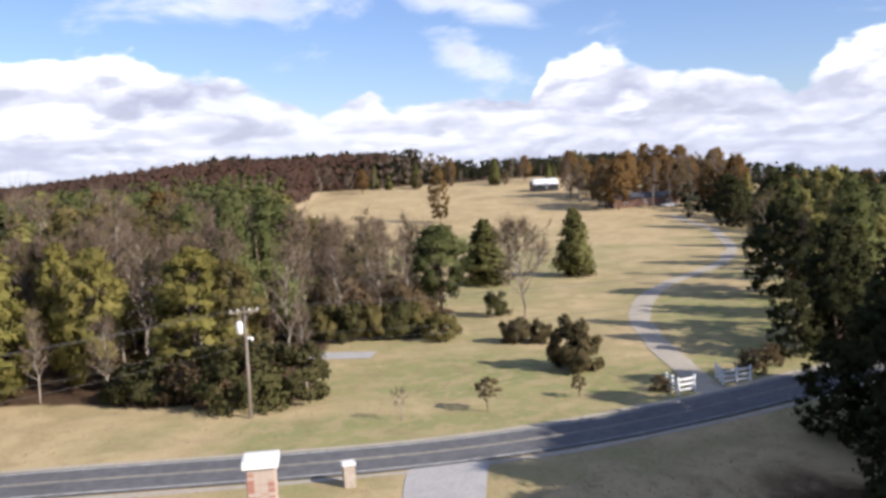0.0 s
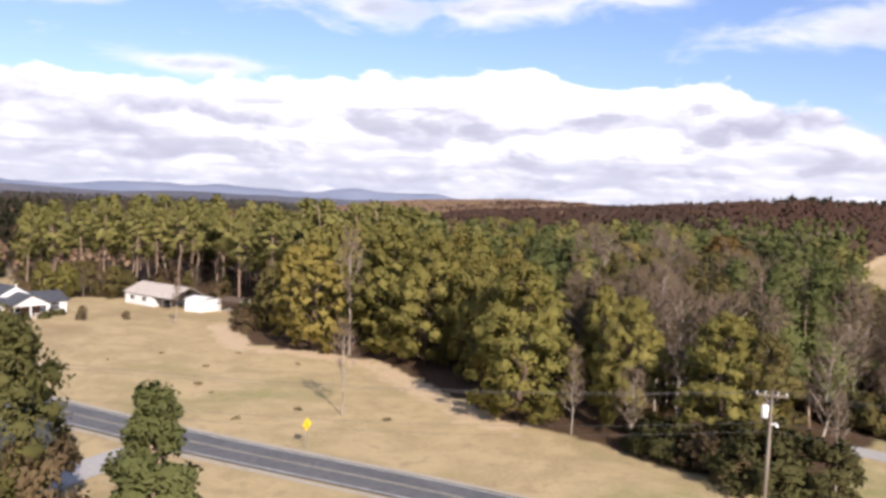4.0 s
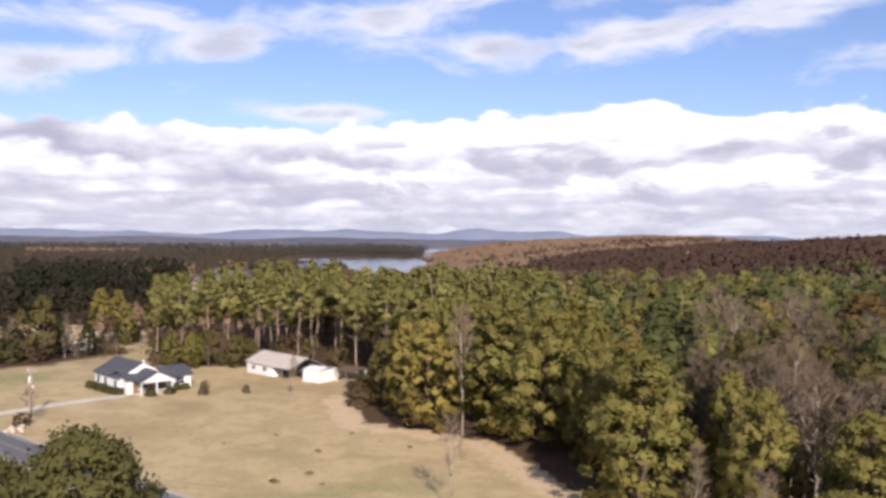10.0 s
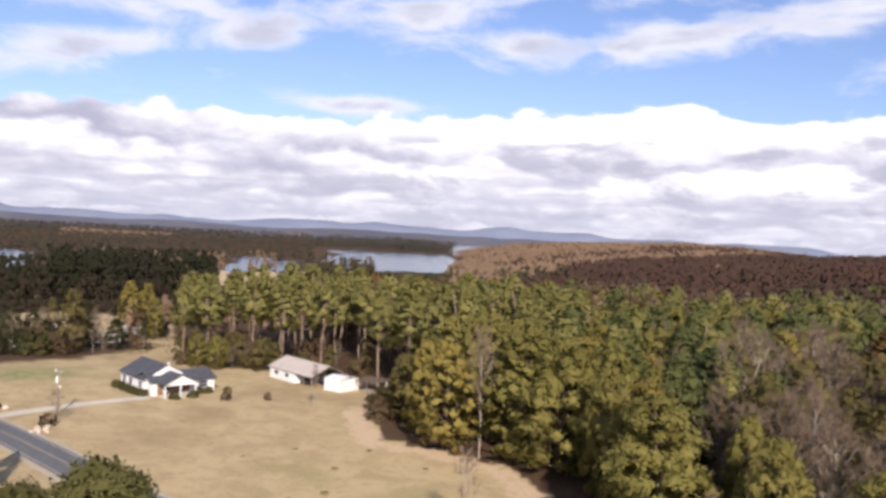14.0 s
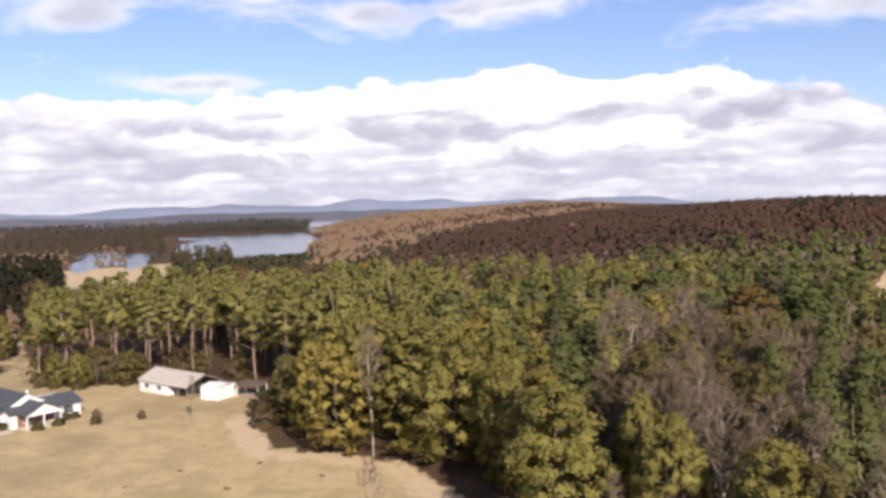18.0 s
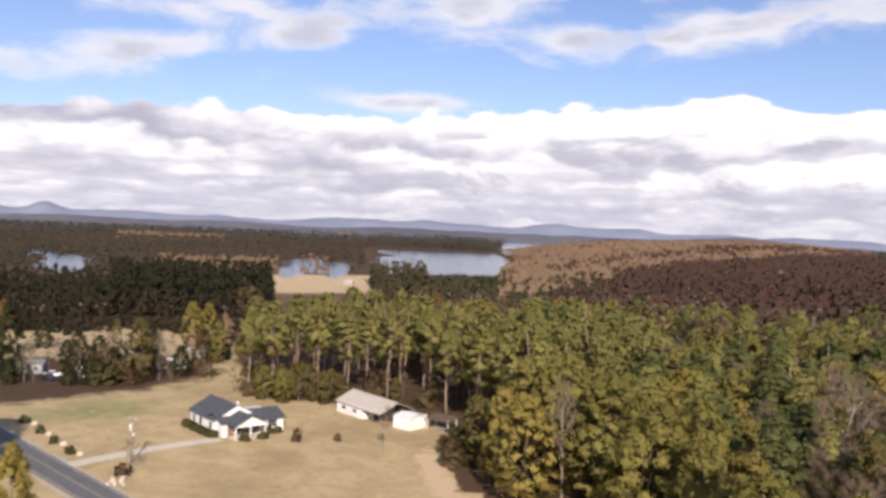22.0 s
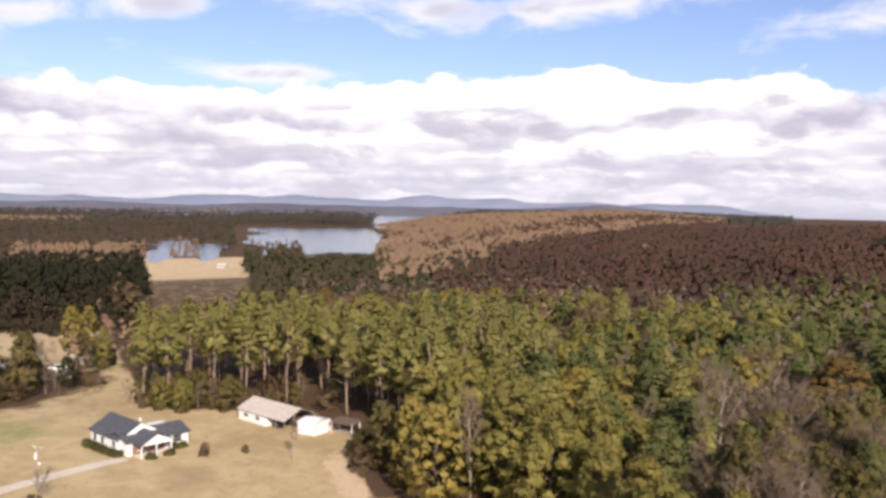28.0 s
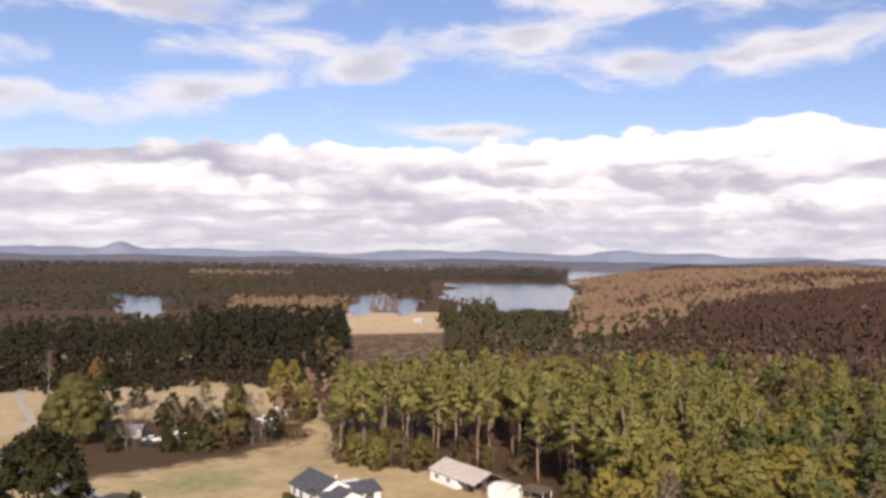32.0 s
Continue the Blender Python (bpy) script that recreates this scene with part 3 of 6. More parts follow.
def box(bm, x0, y0, z0, x1, y1, z1, bevel=0.0):
    r = bmesh.ops.create_cube(bm, size=1, matrix=pose((x0 + x1) / 2, (y0 + y1) / 2, (z0 + z1) / 2) @ Matrix.Diagonal((abs(x1 - x0), abs(y1 - y0), abs(z1 - z0), 1)))
    if bevel:
        edges = list({e for v in r["verts"] for e in v.link_edges})
        bmesh.ops.bevel(bm, geom=edges, offset=bevel, segments=1, affect="EDGES")
    return bm


def boxed(*args, bevel=0.0):
    return box(bmesh.new(), *args, bevel=bevel)


def tube(bm, pts, radii, sides=6):
    """A tapered limb along points."""
    rings = []
    for i, p in enumerate(pts):
        p = Vector(p)
        a = Vector(pts[min(i + 1, len(pts) - 1)]) - Vector(pts[max(i - 1, 0)])
        q = a.to_track_quat("Z", "Y")
        rings.append([bm.verts.new(p + q @ Vector((radii[i] * math.cos(t), radii[i] * math.sin(t), 0))) for t in [2 * math.pi * k / sides for k in range(sides)]])
    for r0, r1 in zip(rings, rings[1:]):
        for k in range(sides):
            bm.faces.new((r0[k], r0[(k + 1) % sides], r1[(k + 1) % sides], r1[k]))
    bm.faces.new(rings[-1])
    bm.faces.new(rings[0][::-1])
    return bm


def strip(name, line, half, lift, mat, parent=None, label="", step=2.0, thick=0.0, wobble=0.0, offset=0.0):
    """A ribbon of ground cover along a line, draped over the land; half may be (start, end)."""
    pts = []
    for (ax, ay), (bx, by) in zip(line, line[1:]):
        n = max(1, int(math.hypot(bx - ax, by - ay) / step))
        pts += [(ax + (bx - ax) * i / n, ay + (by - ay) * i / n) for i in range(n)]
    pts.append(line[-1])
    p = np.array(pts, float)
    for _ in range(6):
        p[1:-1] = (p[:-2] + 2 * p[1:-1] + p[2:]) / 4
    tan = np.gradient(p, axis=0)
    tan /= np.linalg.norm(tan, axis=1)[:, None]
    nor = np.c_[-tan[:, 1], tan[:, 0]]
    p = p + nor * offset
    hw = np.full(len(p), half, float) if not isinstance(half, tuple) else np.linspace(half[0], half[1], len(p))
    hl = hw + wobble * np.array([noise.noise((i * 0.35, 3.1, 0)) for i in range(len(p))])
    hr = hw + wobble * np.array([noise.noise((i * 0.35, 9.7, 0)) for i in range(len(p))])
    cols = [-1.0, -0.5, 0.0, 0.5, 1.0]
    verts, faces = [], []
    for i in range(len(p)):
        for c in cols:
            w = hl[i] if c < 0 else hr[i]
            q = p[i] + nor[i] * w * c
            verts.append((q[0], q[1], zg(q[0], q[1]) + lift * (1.0 - 0.35 * c * c)))
    m = len(cols)
    for i in range(len(p) - 1):
        for c in range(m - 1):
            faces.append((i * m + c, (i + 1) * m + c, (i + 1) * m + c + 1, i * m + c + 1)[::-1])
    ob = raw(name, verts, faces, mat, parent, label, True)
    return ob


# ---- road and drives ----
near = [p for p in CENTRE if -240 < p[0] < 90]
road = tagged(strip("road", CENTRE, 2.75, 0.13, "asphalt"), "two-lane country road of worn grey asphalt", "road", kind="structure")
for side in (-1, 1):
    strip("edge_line", near, 0.075, 0.152, "line_white", road, "worn white edge line", offset=side * 2.35)
for side in (-1, 1):
    strip("centre_line", near, 0.06, 0.154, "line_yellow", road, "faded yellow centre line", offset=side * 0.11)
for side in (-1, 1):
    strip("verge", near, 0.35, 0.045, "lane", road, "sandy gravel shoulder", offset=side * 3.2, wobble=0.35)
LANE = [(20.6, 67.0), (20.9, 72.0), (21.1, 80.9), (20.9, 92.0), (22.7, 105.8), (26.3, 118.7), (31.4, 130.2), (38.8, 141.6), (46.9, 152.8), (53.0, 165.8), (60.4, 187), (68, 225), (66, 262)]
tagged(strip("gravel_lane", LANE, 1.3, 0.07, "lane", wobble=0.5), "winding pale gravel lane climbing the pasture", "lane", kind="structure")
tagged(strip("driveway", [(-0.5, 56.8), (-0.7, 55.0), (-0.9, 52), (-1.2, 46), (-1.0, 30), (3, 12)], (2.7, 1.5), 0.06, "gravel", wobble=0.4), "grey gravel driveway joining the road", "driveway", kind="structure")
tagged(strip("driveway", [(-62, 47.8), (-60.5, 40), (-59.5, 35), (-57, 30), (-52, 18)], (2.0, 1.6), 0.06, "gravel", wobble=0.3), "short grey gravel driveway between trees", "driveway", kind="structure")
tagged(strip("driveway", [(-136.3, 42.5), (-138.4, 50), (-139.6, 57), (-140.3, 64), (-140.2, 69.5)], 1.5, 0.06, "concrete"), "pale concrete driveway leading to the ranch house", "driveway", kind="structure")
tagged(strip("dirt_track", [(-372, 62), (-343, 54.5), (-308, 50), (-275, 47.5), (-262, 42), (-254, 33)], 1.2, 0.05, "lane", wobble=0.8), "pale dirt track from the far farmhouse to the trailer yard", "track", kind="structure")
tagged(strip("gravel_patch", [(-16.5, 91.5), (-13, 91.5), (-8.8, 90.6)], 1.7, 0.05, "gravel", wobble=0.7), "grey gravel patch in the grass", "gravel patch", kind="structure")

# ---- the lake ----
wb = bmesh.new()
wring = [(-600, 60), (-3600, 300), (-4300, 2200), (-3400, 3400), (-1500, 2600), (-700, 700)]
wb.faces.new([wb.verts.new((x, y, LAKE)) for x, y in wring])
wo = part("water", wb, "water")
if wo.data.polygons[0].normal.z < 0:
    wo.data.flip_normals()
tagged(wo, "calm blue-grey lake winding between wooded shores", "lake", kind="structure")

# ---- trees ----
def unit(rng, n):
    v = rng.normal(size=(n, 3))
    return v / np.linalg.norm(v, axis=1)[:, None]


def sprays(rng, centres, size, out):
    """Small pointed leaf sprays turned every way but facing out of the crown. Gives corners, faces and smooth normals."""
    n = len(centres)
    u = unit(rng, n)
    w = np.cross(u, unit(rng, n))
    w /= np.linalg.norm(w, axis=1)[:, None] + 1e-9
    face = np.cross(u, w)
    w = np.where((face * out).sum(1, keepdims=True) < 0, -w, w)
    face = np.cross(u, w)
    s = size * rng.uniform(0.6, 1.35, (n, 1))
    k = rng.uniform(-0.5, 0.5, (n, 1))
    verts = np.stack([centres - u * s - w * s * 0.5, centres + u * s - w * s * (0.5 + 0.5 * k), centres + u * s * k + w * s], 1).reshape(-1, 3)
    soft = out * 1.0 + face * 0.22
    soft /= np.linalg.norm(soft, axis=1)[:, None] + 1e-9
    return verts, np.arange(3 * n).reshape(-1, 3), np.repeat(soft, 3, axis=0)


def leaves(name, made, mat, parent, label=""):
    v, f, nrm = made
    ob = raw(name, v, f, mat, parent, label, True)
    ob.data.normals_split_custom_set_from_vertices(nrm.tolist())
    return ob


def clumps(rng, spots, radius, per, flat=0.7):
    """Points in clumps, and the way out of clump and crown at each."""
    spots = np.array(spots)
    heart = spots.mean(0) - (0, 0, np.ptp(spots[:, 2]) * 0.15)
    out, way = [], []
    for (p, r) in zip(spots, radius):
        q = unit(rng, per) * rng.uniform(0.5, 1.07, (per, 1)) * r
        q[:, 2] *= flat
        c = q + p
        d = (c - heart) / (np.linalg.norm(c - heart, axis=1)[:, None] + 1e-9)
        l = q / (np.linalg.norm(q, axis=1)[:, None] + 1e-9)
        g = d * 1.0 + l * 0.32 + np.array([0, 0, 0.3])
        out.append(c)
        way.append(g / (np.linalg.norm(g, axis=1)[:, None] + 1e-9))
    return np.concatenate(out), np.concatenate(way)


OCTA = (np.array([(1, 0, 0), (0, 1, 0), (-1, 0, 0), (0, -1, 0), (0, 0, 1), (0, 0, -1)], float),
        np.array([(0, 1, 4), (1, 2, 4), (2, 3, 4), (3, 0, 4), (1, 0, 5), (2, 1, 5), (3, 2, 5), (0, 3, 5)]))


def foliate(name, rng, spots, rad, per, flat, size, mat, parent, label="", core=0.8):
    """A crown: many small sprays round every limb's end, over a ragged inner mass of leaves."""
    lv, lf = OCTA
    spots = np.array(spots)
    heart = spots.mean(0) - (0, 0, np.ptp(spots[:, 2]) * 0.15)
    V, F, NR, n = [], [], [], 0
    for p, r in zip(spots, rad):
        k = lv * rng.uniform(0.45, 1.0, (len(lv), 1)) * np.array([1, 1, flat]) * r * core
        c = k + p
        d = (c - heart) / (np.linalg.norm(c - heart, axis=1)[:, None] + 1e-9)
        g = d * 1.0 + lv * 0.22 + np.array([0, 0, 0.25])
        V.append(c)
        F.append(lf + n)
        NR.append(g / np.linalg.norm(g, axis=1)[:, None])
        n += len(lv)
    c, w = clumps(rng, spots, rad, per, flat)
    sv, sf, sn = sprays(rng, c, size, w)
    verts = np.concatenate(V + [sv])
    faces = np.concatenate(F).tolist() + (sf + n).tolist()
    return leaves(name, (verts, faces, np.concatenate(NR + [sn])), mat, parent, label)


def limb(bm, rng, a, b, r0, r1, bend=0.08, n=3, sides=5):
    a, b = np.array(a, float), np.array(b, float)
    L = np.linalg.norm(b - a)
    pts = [a + (b - a) * i / n + (rng.normal(size=3) * L * bend * (0 < i < n)) for i in range(n + 1)]
    tube(bm, [tuple(p) for p in pts], [r0 + (r1 - r0) * i / n for i in range(n + 1)], sides)


def pine_tree(seed, h=19.0, bare=0.52, spread=3.0, leaf="pine", name="pine_tree", fine=False, per=72, taper=1.6, tufts=1.0):
    rng = np.random.default_rng(seed)
    root = empty(name, pose(0, 0, -500))
    bm = bmesh.new()
    limb(bm, rng, (0, 0, -0.3), (rng.normal() * 0.4, rng.normal() * 0.4, h * 0.97), h * 0.0095 + 0.02, 0.05, 0.006, 6, 7)
    spots, rad = [], []
    n, per = int(42 * spread / 3.0 / tufts ** 2), int(per * 0.66)
    for i in range(n):
        f = bare + (1 - bare) * (i + rng.uniform()) / n
        z = h * f
        reach = spread * (1.05 - ((f - bare) / (1 - bare)) ** taper) * rng.uniform(0.35, 1.0)
        a = rng.uniform(0, 2 * math.pi)
        p = np.array([reach * math.cos(a), reach * math.sin(a), z + reach * 0.15])
        spots.append(p)
        rad.append(rng.uniform(0.65, 1.28) * spread / 3.0 * tufts)
        limb(bm, rng, (0, 0, z - 0.3 * reach), p, 0.07, 0.02, 0.05, 2 if fine else 1, 4 if fine else 3)
    for _ in range(5):
        z, a = h * rng.uniform(bare * 0.6, bare), rng.uniform(0, 6.28)
        limb(bm, rng, (0, 0, z), (1.1 * math.cos(a), 1.1 * math.sin(a), z + 0.1), 0.045, 0.015, 0.05, 1, 3)
    part("trunk", bm, "bark_pine", root, smooth=True)
    foliate("crown", rng, spots, rad, 120 if fine else per, 0.66, 0.15 if fine else 0.2 * math.sqrt(48 / per), leaf, root, core=0.5 if fine else 0.86)
    return root


def leafy_tree(seed, h=16.0, spread=4.4, low=0.05, leaf="oak", name="oak_tree", per=120, count=94, size=0.15, fine=True):
    rng = np.random.default_rng(seed)
    root = empty(name, pose(0, 0, -500))
    bm = bmesh.new()
    limb(bm, rng, (0, 0, -0.3), (rng.normal() * 0.3, rng.normal() * 0.3, h * 0.8), h * 0.016, 0.05, 0.02, 6, 7)
    spots, rad = [], []
    count, per = int(count * 1.6), int(per * 0.64)
    for i in range(count):
        f = rng.uniform(0, 1) ** 0.9
        prof = math.sin(math.pi * (0.10 + 0.86 * f) ** 0.75) ** 0.7
        reach = spread * prof * rng.uniform(0.3, 1.0) ** 0.6
        a = i * 2.39996 + rng.uniform(-0.3, 0.3)
        z = h * (low + (0.96 - low) * f)
        spots.append(np.array([reach * math.cos(a), reach * math.sin(a), z]))
        rad.append(spread * rng.uniform(0.14, 0.25))
        if i % 8 == 0:
            limb(bm, rng, (0, 0, max(0.5, z - reach * 0.9)), spots[-1] * (0.9, 0.9, 1), 0.09, 0.025, 0.06, 3, 4)
    part("trunk", bm, "bark", root, smooth=True)
    foliate("crown", rng, spots, rad, per if fine else per // 3, 0.85, size if fine else size * 1.55, leaf, root, core=0.8 if fine else 0.86)
    return root


def cedar_tree(seed, h=10.0, spread=2.3, leaf="cedar", name="cedar_tree", low=0.03, per=42):
    rng = np.random.default_rng(seed)
    root = empty(name, pose(0, 0, -500))
    bm = bmesh.new()
    limb(bm, rng, (0, 0, -0.3), (0, 0, h * 0.95), h * 0.014, 0.02, 0.008, 5, 6)
    spots, rad = [], []
    for i in range(120):
        f = (i + rng.uniform()) / 120
        reach = spread * (1 - f) ** 0.6 * rng.uniform(0.25, 1.0)
        a = i * 2.39996
        spots.append(np.array([reach * math.cos(a), reach * math.sin(a), h * (low + (0.985 - low) * f)]))
        rad.append(spread * (0.34 - 0.2 * f))
        if i % 8 == 0:
            limb(bm, rng, (0, 0, spots[-1][2] - 0.2), spots[-1], 0.04, 0.015, 0.04, 2, 3)
    part("trunk", bm, "bark", root, smooth=True)
    foliate("crown", rng, spots, rad, per, 1.0, 0.17 * math.sqrt(42 / per), leaf, root)
    return root


def twiggy_tree(seed, h=15.0, spread=2.6, leaf="dryleaf", clinging=300, bark="bark_grey", name="leafless_tree", limbs=24, bare=0.22, twigs=11):
    """An upright leafless hardwood: one leader, steep limbs, fine twigs."""
    rng = np.random.default_rng(seed)
    root = empty(name, pose(0, 0, -500))
    bm = bmesh.new()
    lean = rng.normal(size=2) * 0.4
    limb(bm, rng, (0, 0, -0.3), (lean[0], lean[1], h * 0.93), h * 0.011 + 0.02, 0.03, 0.012, 6, 6)
    tv, tips = [], []
    for i in range(limbs):
        f = bare + (0.95 - bare) * (i + rng.uniform()) / limbs
        a = i * 2.39996 + rng.uniform(-0.4, 0.4)
        reach = spread * (1.0 - 0.75 * max(0.0, f - 0.45) / 0.5) * rng.uniform(0.55, 1.05)
        p0 = np.array([lean[0] * f, lean[1] * f, h * f])
        p1 = p0 + (reach * math.cos(a), reach * math.sin(a), reach * rng.uniform(0.9, 1.7))
        p1[2] = min(p1[2], h * rng.uniform(0.97, 1.03))
        limb(bm, rng, p0, p1, 0.03 + 0.05 * (1 - f), 0.018, 0.06, 2, 4)
        for _ in range(4):
            s0 = p0 + (p1 - p0) * rng.uniform(0.35, 1.0)
            w = (p1 - p0) / np.linalg.norm(p1 - p0) + rng.normal(size=3) * 0.45
            w[2] = abs(w[2])
            s1 = s0 + w * reach * rng.uniform(0.25, 0.5)
            limb(bm, rng, s0, s1, 0.022, 0.012, 0.05, 1, 3)
            tips.append(s1)
            for _ in range(twigs):
                q = s0 + (s1 - s0) * rng.uniform(0.2, 1.0)
                e = q + (w * 0.7 + rng.normal(size=3) * 0.55 + (0, 0, 0.35)) * rng.uniform(0.5, 1.3)
                side = np.cross(e - q, rng.normal(size=3))
                side = side / (np.linalg.norm(side) + 1e-9) * 0.026
                tv.extend([q - side, q + side, e])
    part("trunk", bm, bark, root, smooth=True)
    raw("crown", np.array(tv), np.arange(len(tv)).reshape(-1, 3), "twig", root)
    if clinging:
        t = np.array(tips)
        c = t[rng.integers(0, len(t), clinging)] + rng.normal(size=(clinging, 3)) * 0.45
        way = c - t.mean(0)
        way /= np.linalg.norm(way, axis=1)[:, None] + 1e-9
        leaves("foliage", sprays(rng, c, 0.15, way), leaf, root, "sparse brown clinging leaves")
    return root


def bush(seed, h=3.0, spread=2.0, leaf="bushleaf", name="bush", per=70):
    rng = np.random.default_rng(seed)
    root = empty(name, pose(0, 0, -500))
    bm = bmesh.new()
    spots, rad = [], []
    per = int(per * 0.6)
    for i in range(42):
        a, f = i * 2.39996, rng.uniform(0.05, 1.0)
        reach = spread * math.sqrt(max(0.05, 1 - (f - 0.3) ** 2)) * rng.uniform(0.3, 1.0)
        spots.append(np.array([reach * math.cos(a), reach * math.sin(a), h * f * (1.05 - 0.35 * reach / spread)]))
        rad.append(spread * rng.uniform(0.17, 0.30))
        if i % 5 == 0:
            limb(bm, rng, (0.1 * math.cos(a), 0.1 * math.sin(a), -0.15), spots[-1], 0.05, 0.012, 0.06, 2, 4)
    part("stem", bm, "bark", root, smooth=True)
    foliate("foliage", rng, spots, rad, int(per * 1.4), 0.9, 0.12, leaf, root, core=0.62)
    return root


KINDS = {
    "pine": ([pine_tree(11, bare=0.42), pine_tree(12, bare=0.48), pine_tree(13, bare=0.36, spread=3.5), pine_tree(14, bare=0.52, spread=2.8)], 19.0,
             "tall loblolly pine with a bare trunk and clumped green crown", "pine tree"),
    "wood_pine": ([pine_tree(17, h=17.0, bare=0.3, spread=3.7, taper=1.2)], 17.0, "rounded green pine rising from the mixed wood", "pine tree"),
    "privet": ([bush(121, spread=2.2, leaf="olive", per=130), bush(122, spread=2.5, leaf="bushleaf", per=130)], 3.0, "broad rounded olive brown bush", "bush"),
    "thorn": ([bush(123, h=3.0, spread=1.75, leaf="thornleaf", per=150), bush(124, spread=2.1, leaf="thornleaf", per=150)], 3.0, "rounded olive brown bush in the pasture", "bush"),
    "amber": ([leafy_tree(66, leaf="amber", low=0.1, spread=3.4, name="slender_tree", fine=False, per=110, count=80)], 16.0, "slender tree in golden brown leaf in the open field", "hardwood tree"),
    "sapling": ([leafy_tree(131, h=3.0, spread=1.15, low=0.42, leaf="dryleaf", name="sapling", per=22, count=26, size=0.09)], 3.0, "small brown sapling by the road", "sapling"),
    "young_pine": ([pine_tree(21, h=11.5, bare=0.05, spread=3.9, leaf="youngpine", fine=True, taper=0.95, tufts=0.62)], 11.5, "young pine with green branches close to the ground", "pine tree"),
    "full_pine": ([pine_tree(25, h=15.0, bare=0.2, spread=4.0, leaf="deep_shaded_pine", per=100), pine_tree(26, h=15.0, bare=0.26, spread=3.6, leaf="deep_shaded_pine", per=100)], 15.0, "full-crowned dark green pine at the pasture edge, shade painted in", "pine tree"),
    "near_tree": ([leafy_tree(28, h=14, spread=5.6, low=0.03, leaf="nearleaf", name="evergreen_tree", per=130, count=120, size=0.15)], 14.0, "dense dark olive evergreen tree", "evergreen tree"),
    "dense": ([leafy_tree(29, h=16, spread=5.4, low=0.02, leaf="darkleaf_shaded", name="evergreen_tree", per=30, count=84, size=0.3)], 16.0, "dense dark evergreen tree, leaves painted darker for shade", "evergreen tree"),
    "shade_tree": ([leafy_tree(30, h=16, spread=5.4, low=0.02, leaf="darkleaf_shaded", name="evergreen_tree", per=90, count=100, size=0.24)], 16.0, "tall dense dark evergreen beside the road", "evergreen tree"),
    "round_pine": ([leafy_tree(27, h=12.5, spread=3.9, low=0.26, leaf="deep_shaded_pine", name="pine_tree", per=66, size=0.18)], 12.5, "round-crowned pine in the pasture", "pine tree"),
    "spread": ([twiggy_tree(96, h=12.0, spread=3.9, clinging=700, limbs=34, bare=0.2, twigs=13)], 12.0, "spreading leafless tree in the pasture", "leafless tree"),
    "oak": ([leafy_tree(31), leafy_tree(32, spread=4.8), leafy_tree(33, spread=3.7)], 16.0, "broad oak in yellow-green autumn leaf at the wood's edge", "oak tree"),
    "gold": ([leafy_tree(41, leaf="gold", name="sweetgum_tree"), leafy_tree(42, leaf="gold", spread=3.8, name="sweetgum_tree")], 16.0, "sweetgum with golden green autumn leaves", "sweetgum tree"),
    "olive": ([leafy_tree(51, leaf="olive", name="hardwood_tree", per=80), leafy_tree(52, leaf="olive", spread=3.6, name="hardwood_tree", per=80)], 16.0, "hardwood tree thinning to olive and brown leaves", "hardwood tree"),
    "rust": ([leafy_tree(61, leaf="rust", low=0.25, name="rust_tree", per=52), leafy_tree(62, leaf="rust", low=0.2, spread=3.6, name="rust_tree", per=46)], 16.0, "hardwood tree in rust-brown autumn leaf", "hardwood tree"),
    "dry": ([leafy_tree(65, leaf="dryleaf", low=0.15, name="pale_tree", per=40)], 16.0, "pale tan hardwood tree with thinning leaves", "hardwood tree"),
    "cedar": ([cedar_tree(71), cedar_tree(72, spread=2.7), cedar_tree(73, spread=1.9)], 10.0, "cone-shaped olive green cedar standing in the grass", "cedar tree"),
    "bare": ([twiggy_tree(81, clinging=420), twiggy_tree(82, spread=2.1, clinging=200, bark="bark_pale"), twiggy_tree(83, spread=3.0, clinging=350, bark="bark_pale"), twiggy_tree(84, spread=2.4, clinging=650, leaf="olive")], 15.0, "leafless grey-brown hardwood tree with fine twigs", "leafless tree"),
    "clean": ([twiggy_tree(91, h=12, spread=2.7, clinging=0, limbs=13, bare=0.3, bark="bark_pale"), twiggy_tree(92, h=12, spread=2.0, clinging=25, limbs=12, bare=0.4, bark="bark_pale")], 12.0, "bare grey tree without leaves", "leafless tree"),
    "bush": ([bush(101), bush(102, spread=2.4), bush(103, spread=1.7)], 3.0, "dense dark green bush", "bush"),
    "weed": ([bush(113, leaf="dryleaf", name="weed_clump", per=30), bush(114, leaf="grass", name="weed_clump", per=30)], 3.0, "low dry weed clump", "weeds"),
    "brush": ([bush(111, leaf="dryleaf", name="brush", per=34), bush(112, leaf="brushleaf", name="brush", per=36)], 3.0, "brown thicket of dry brush", "bush"),
}
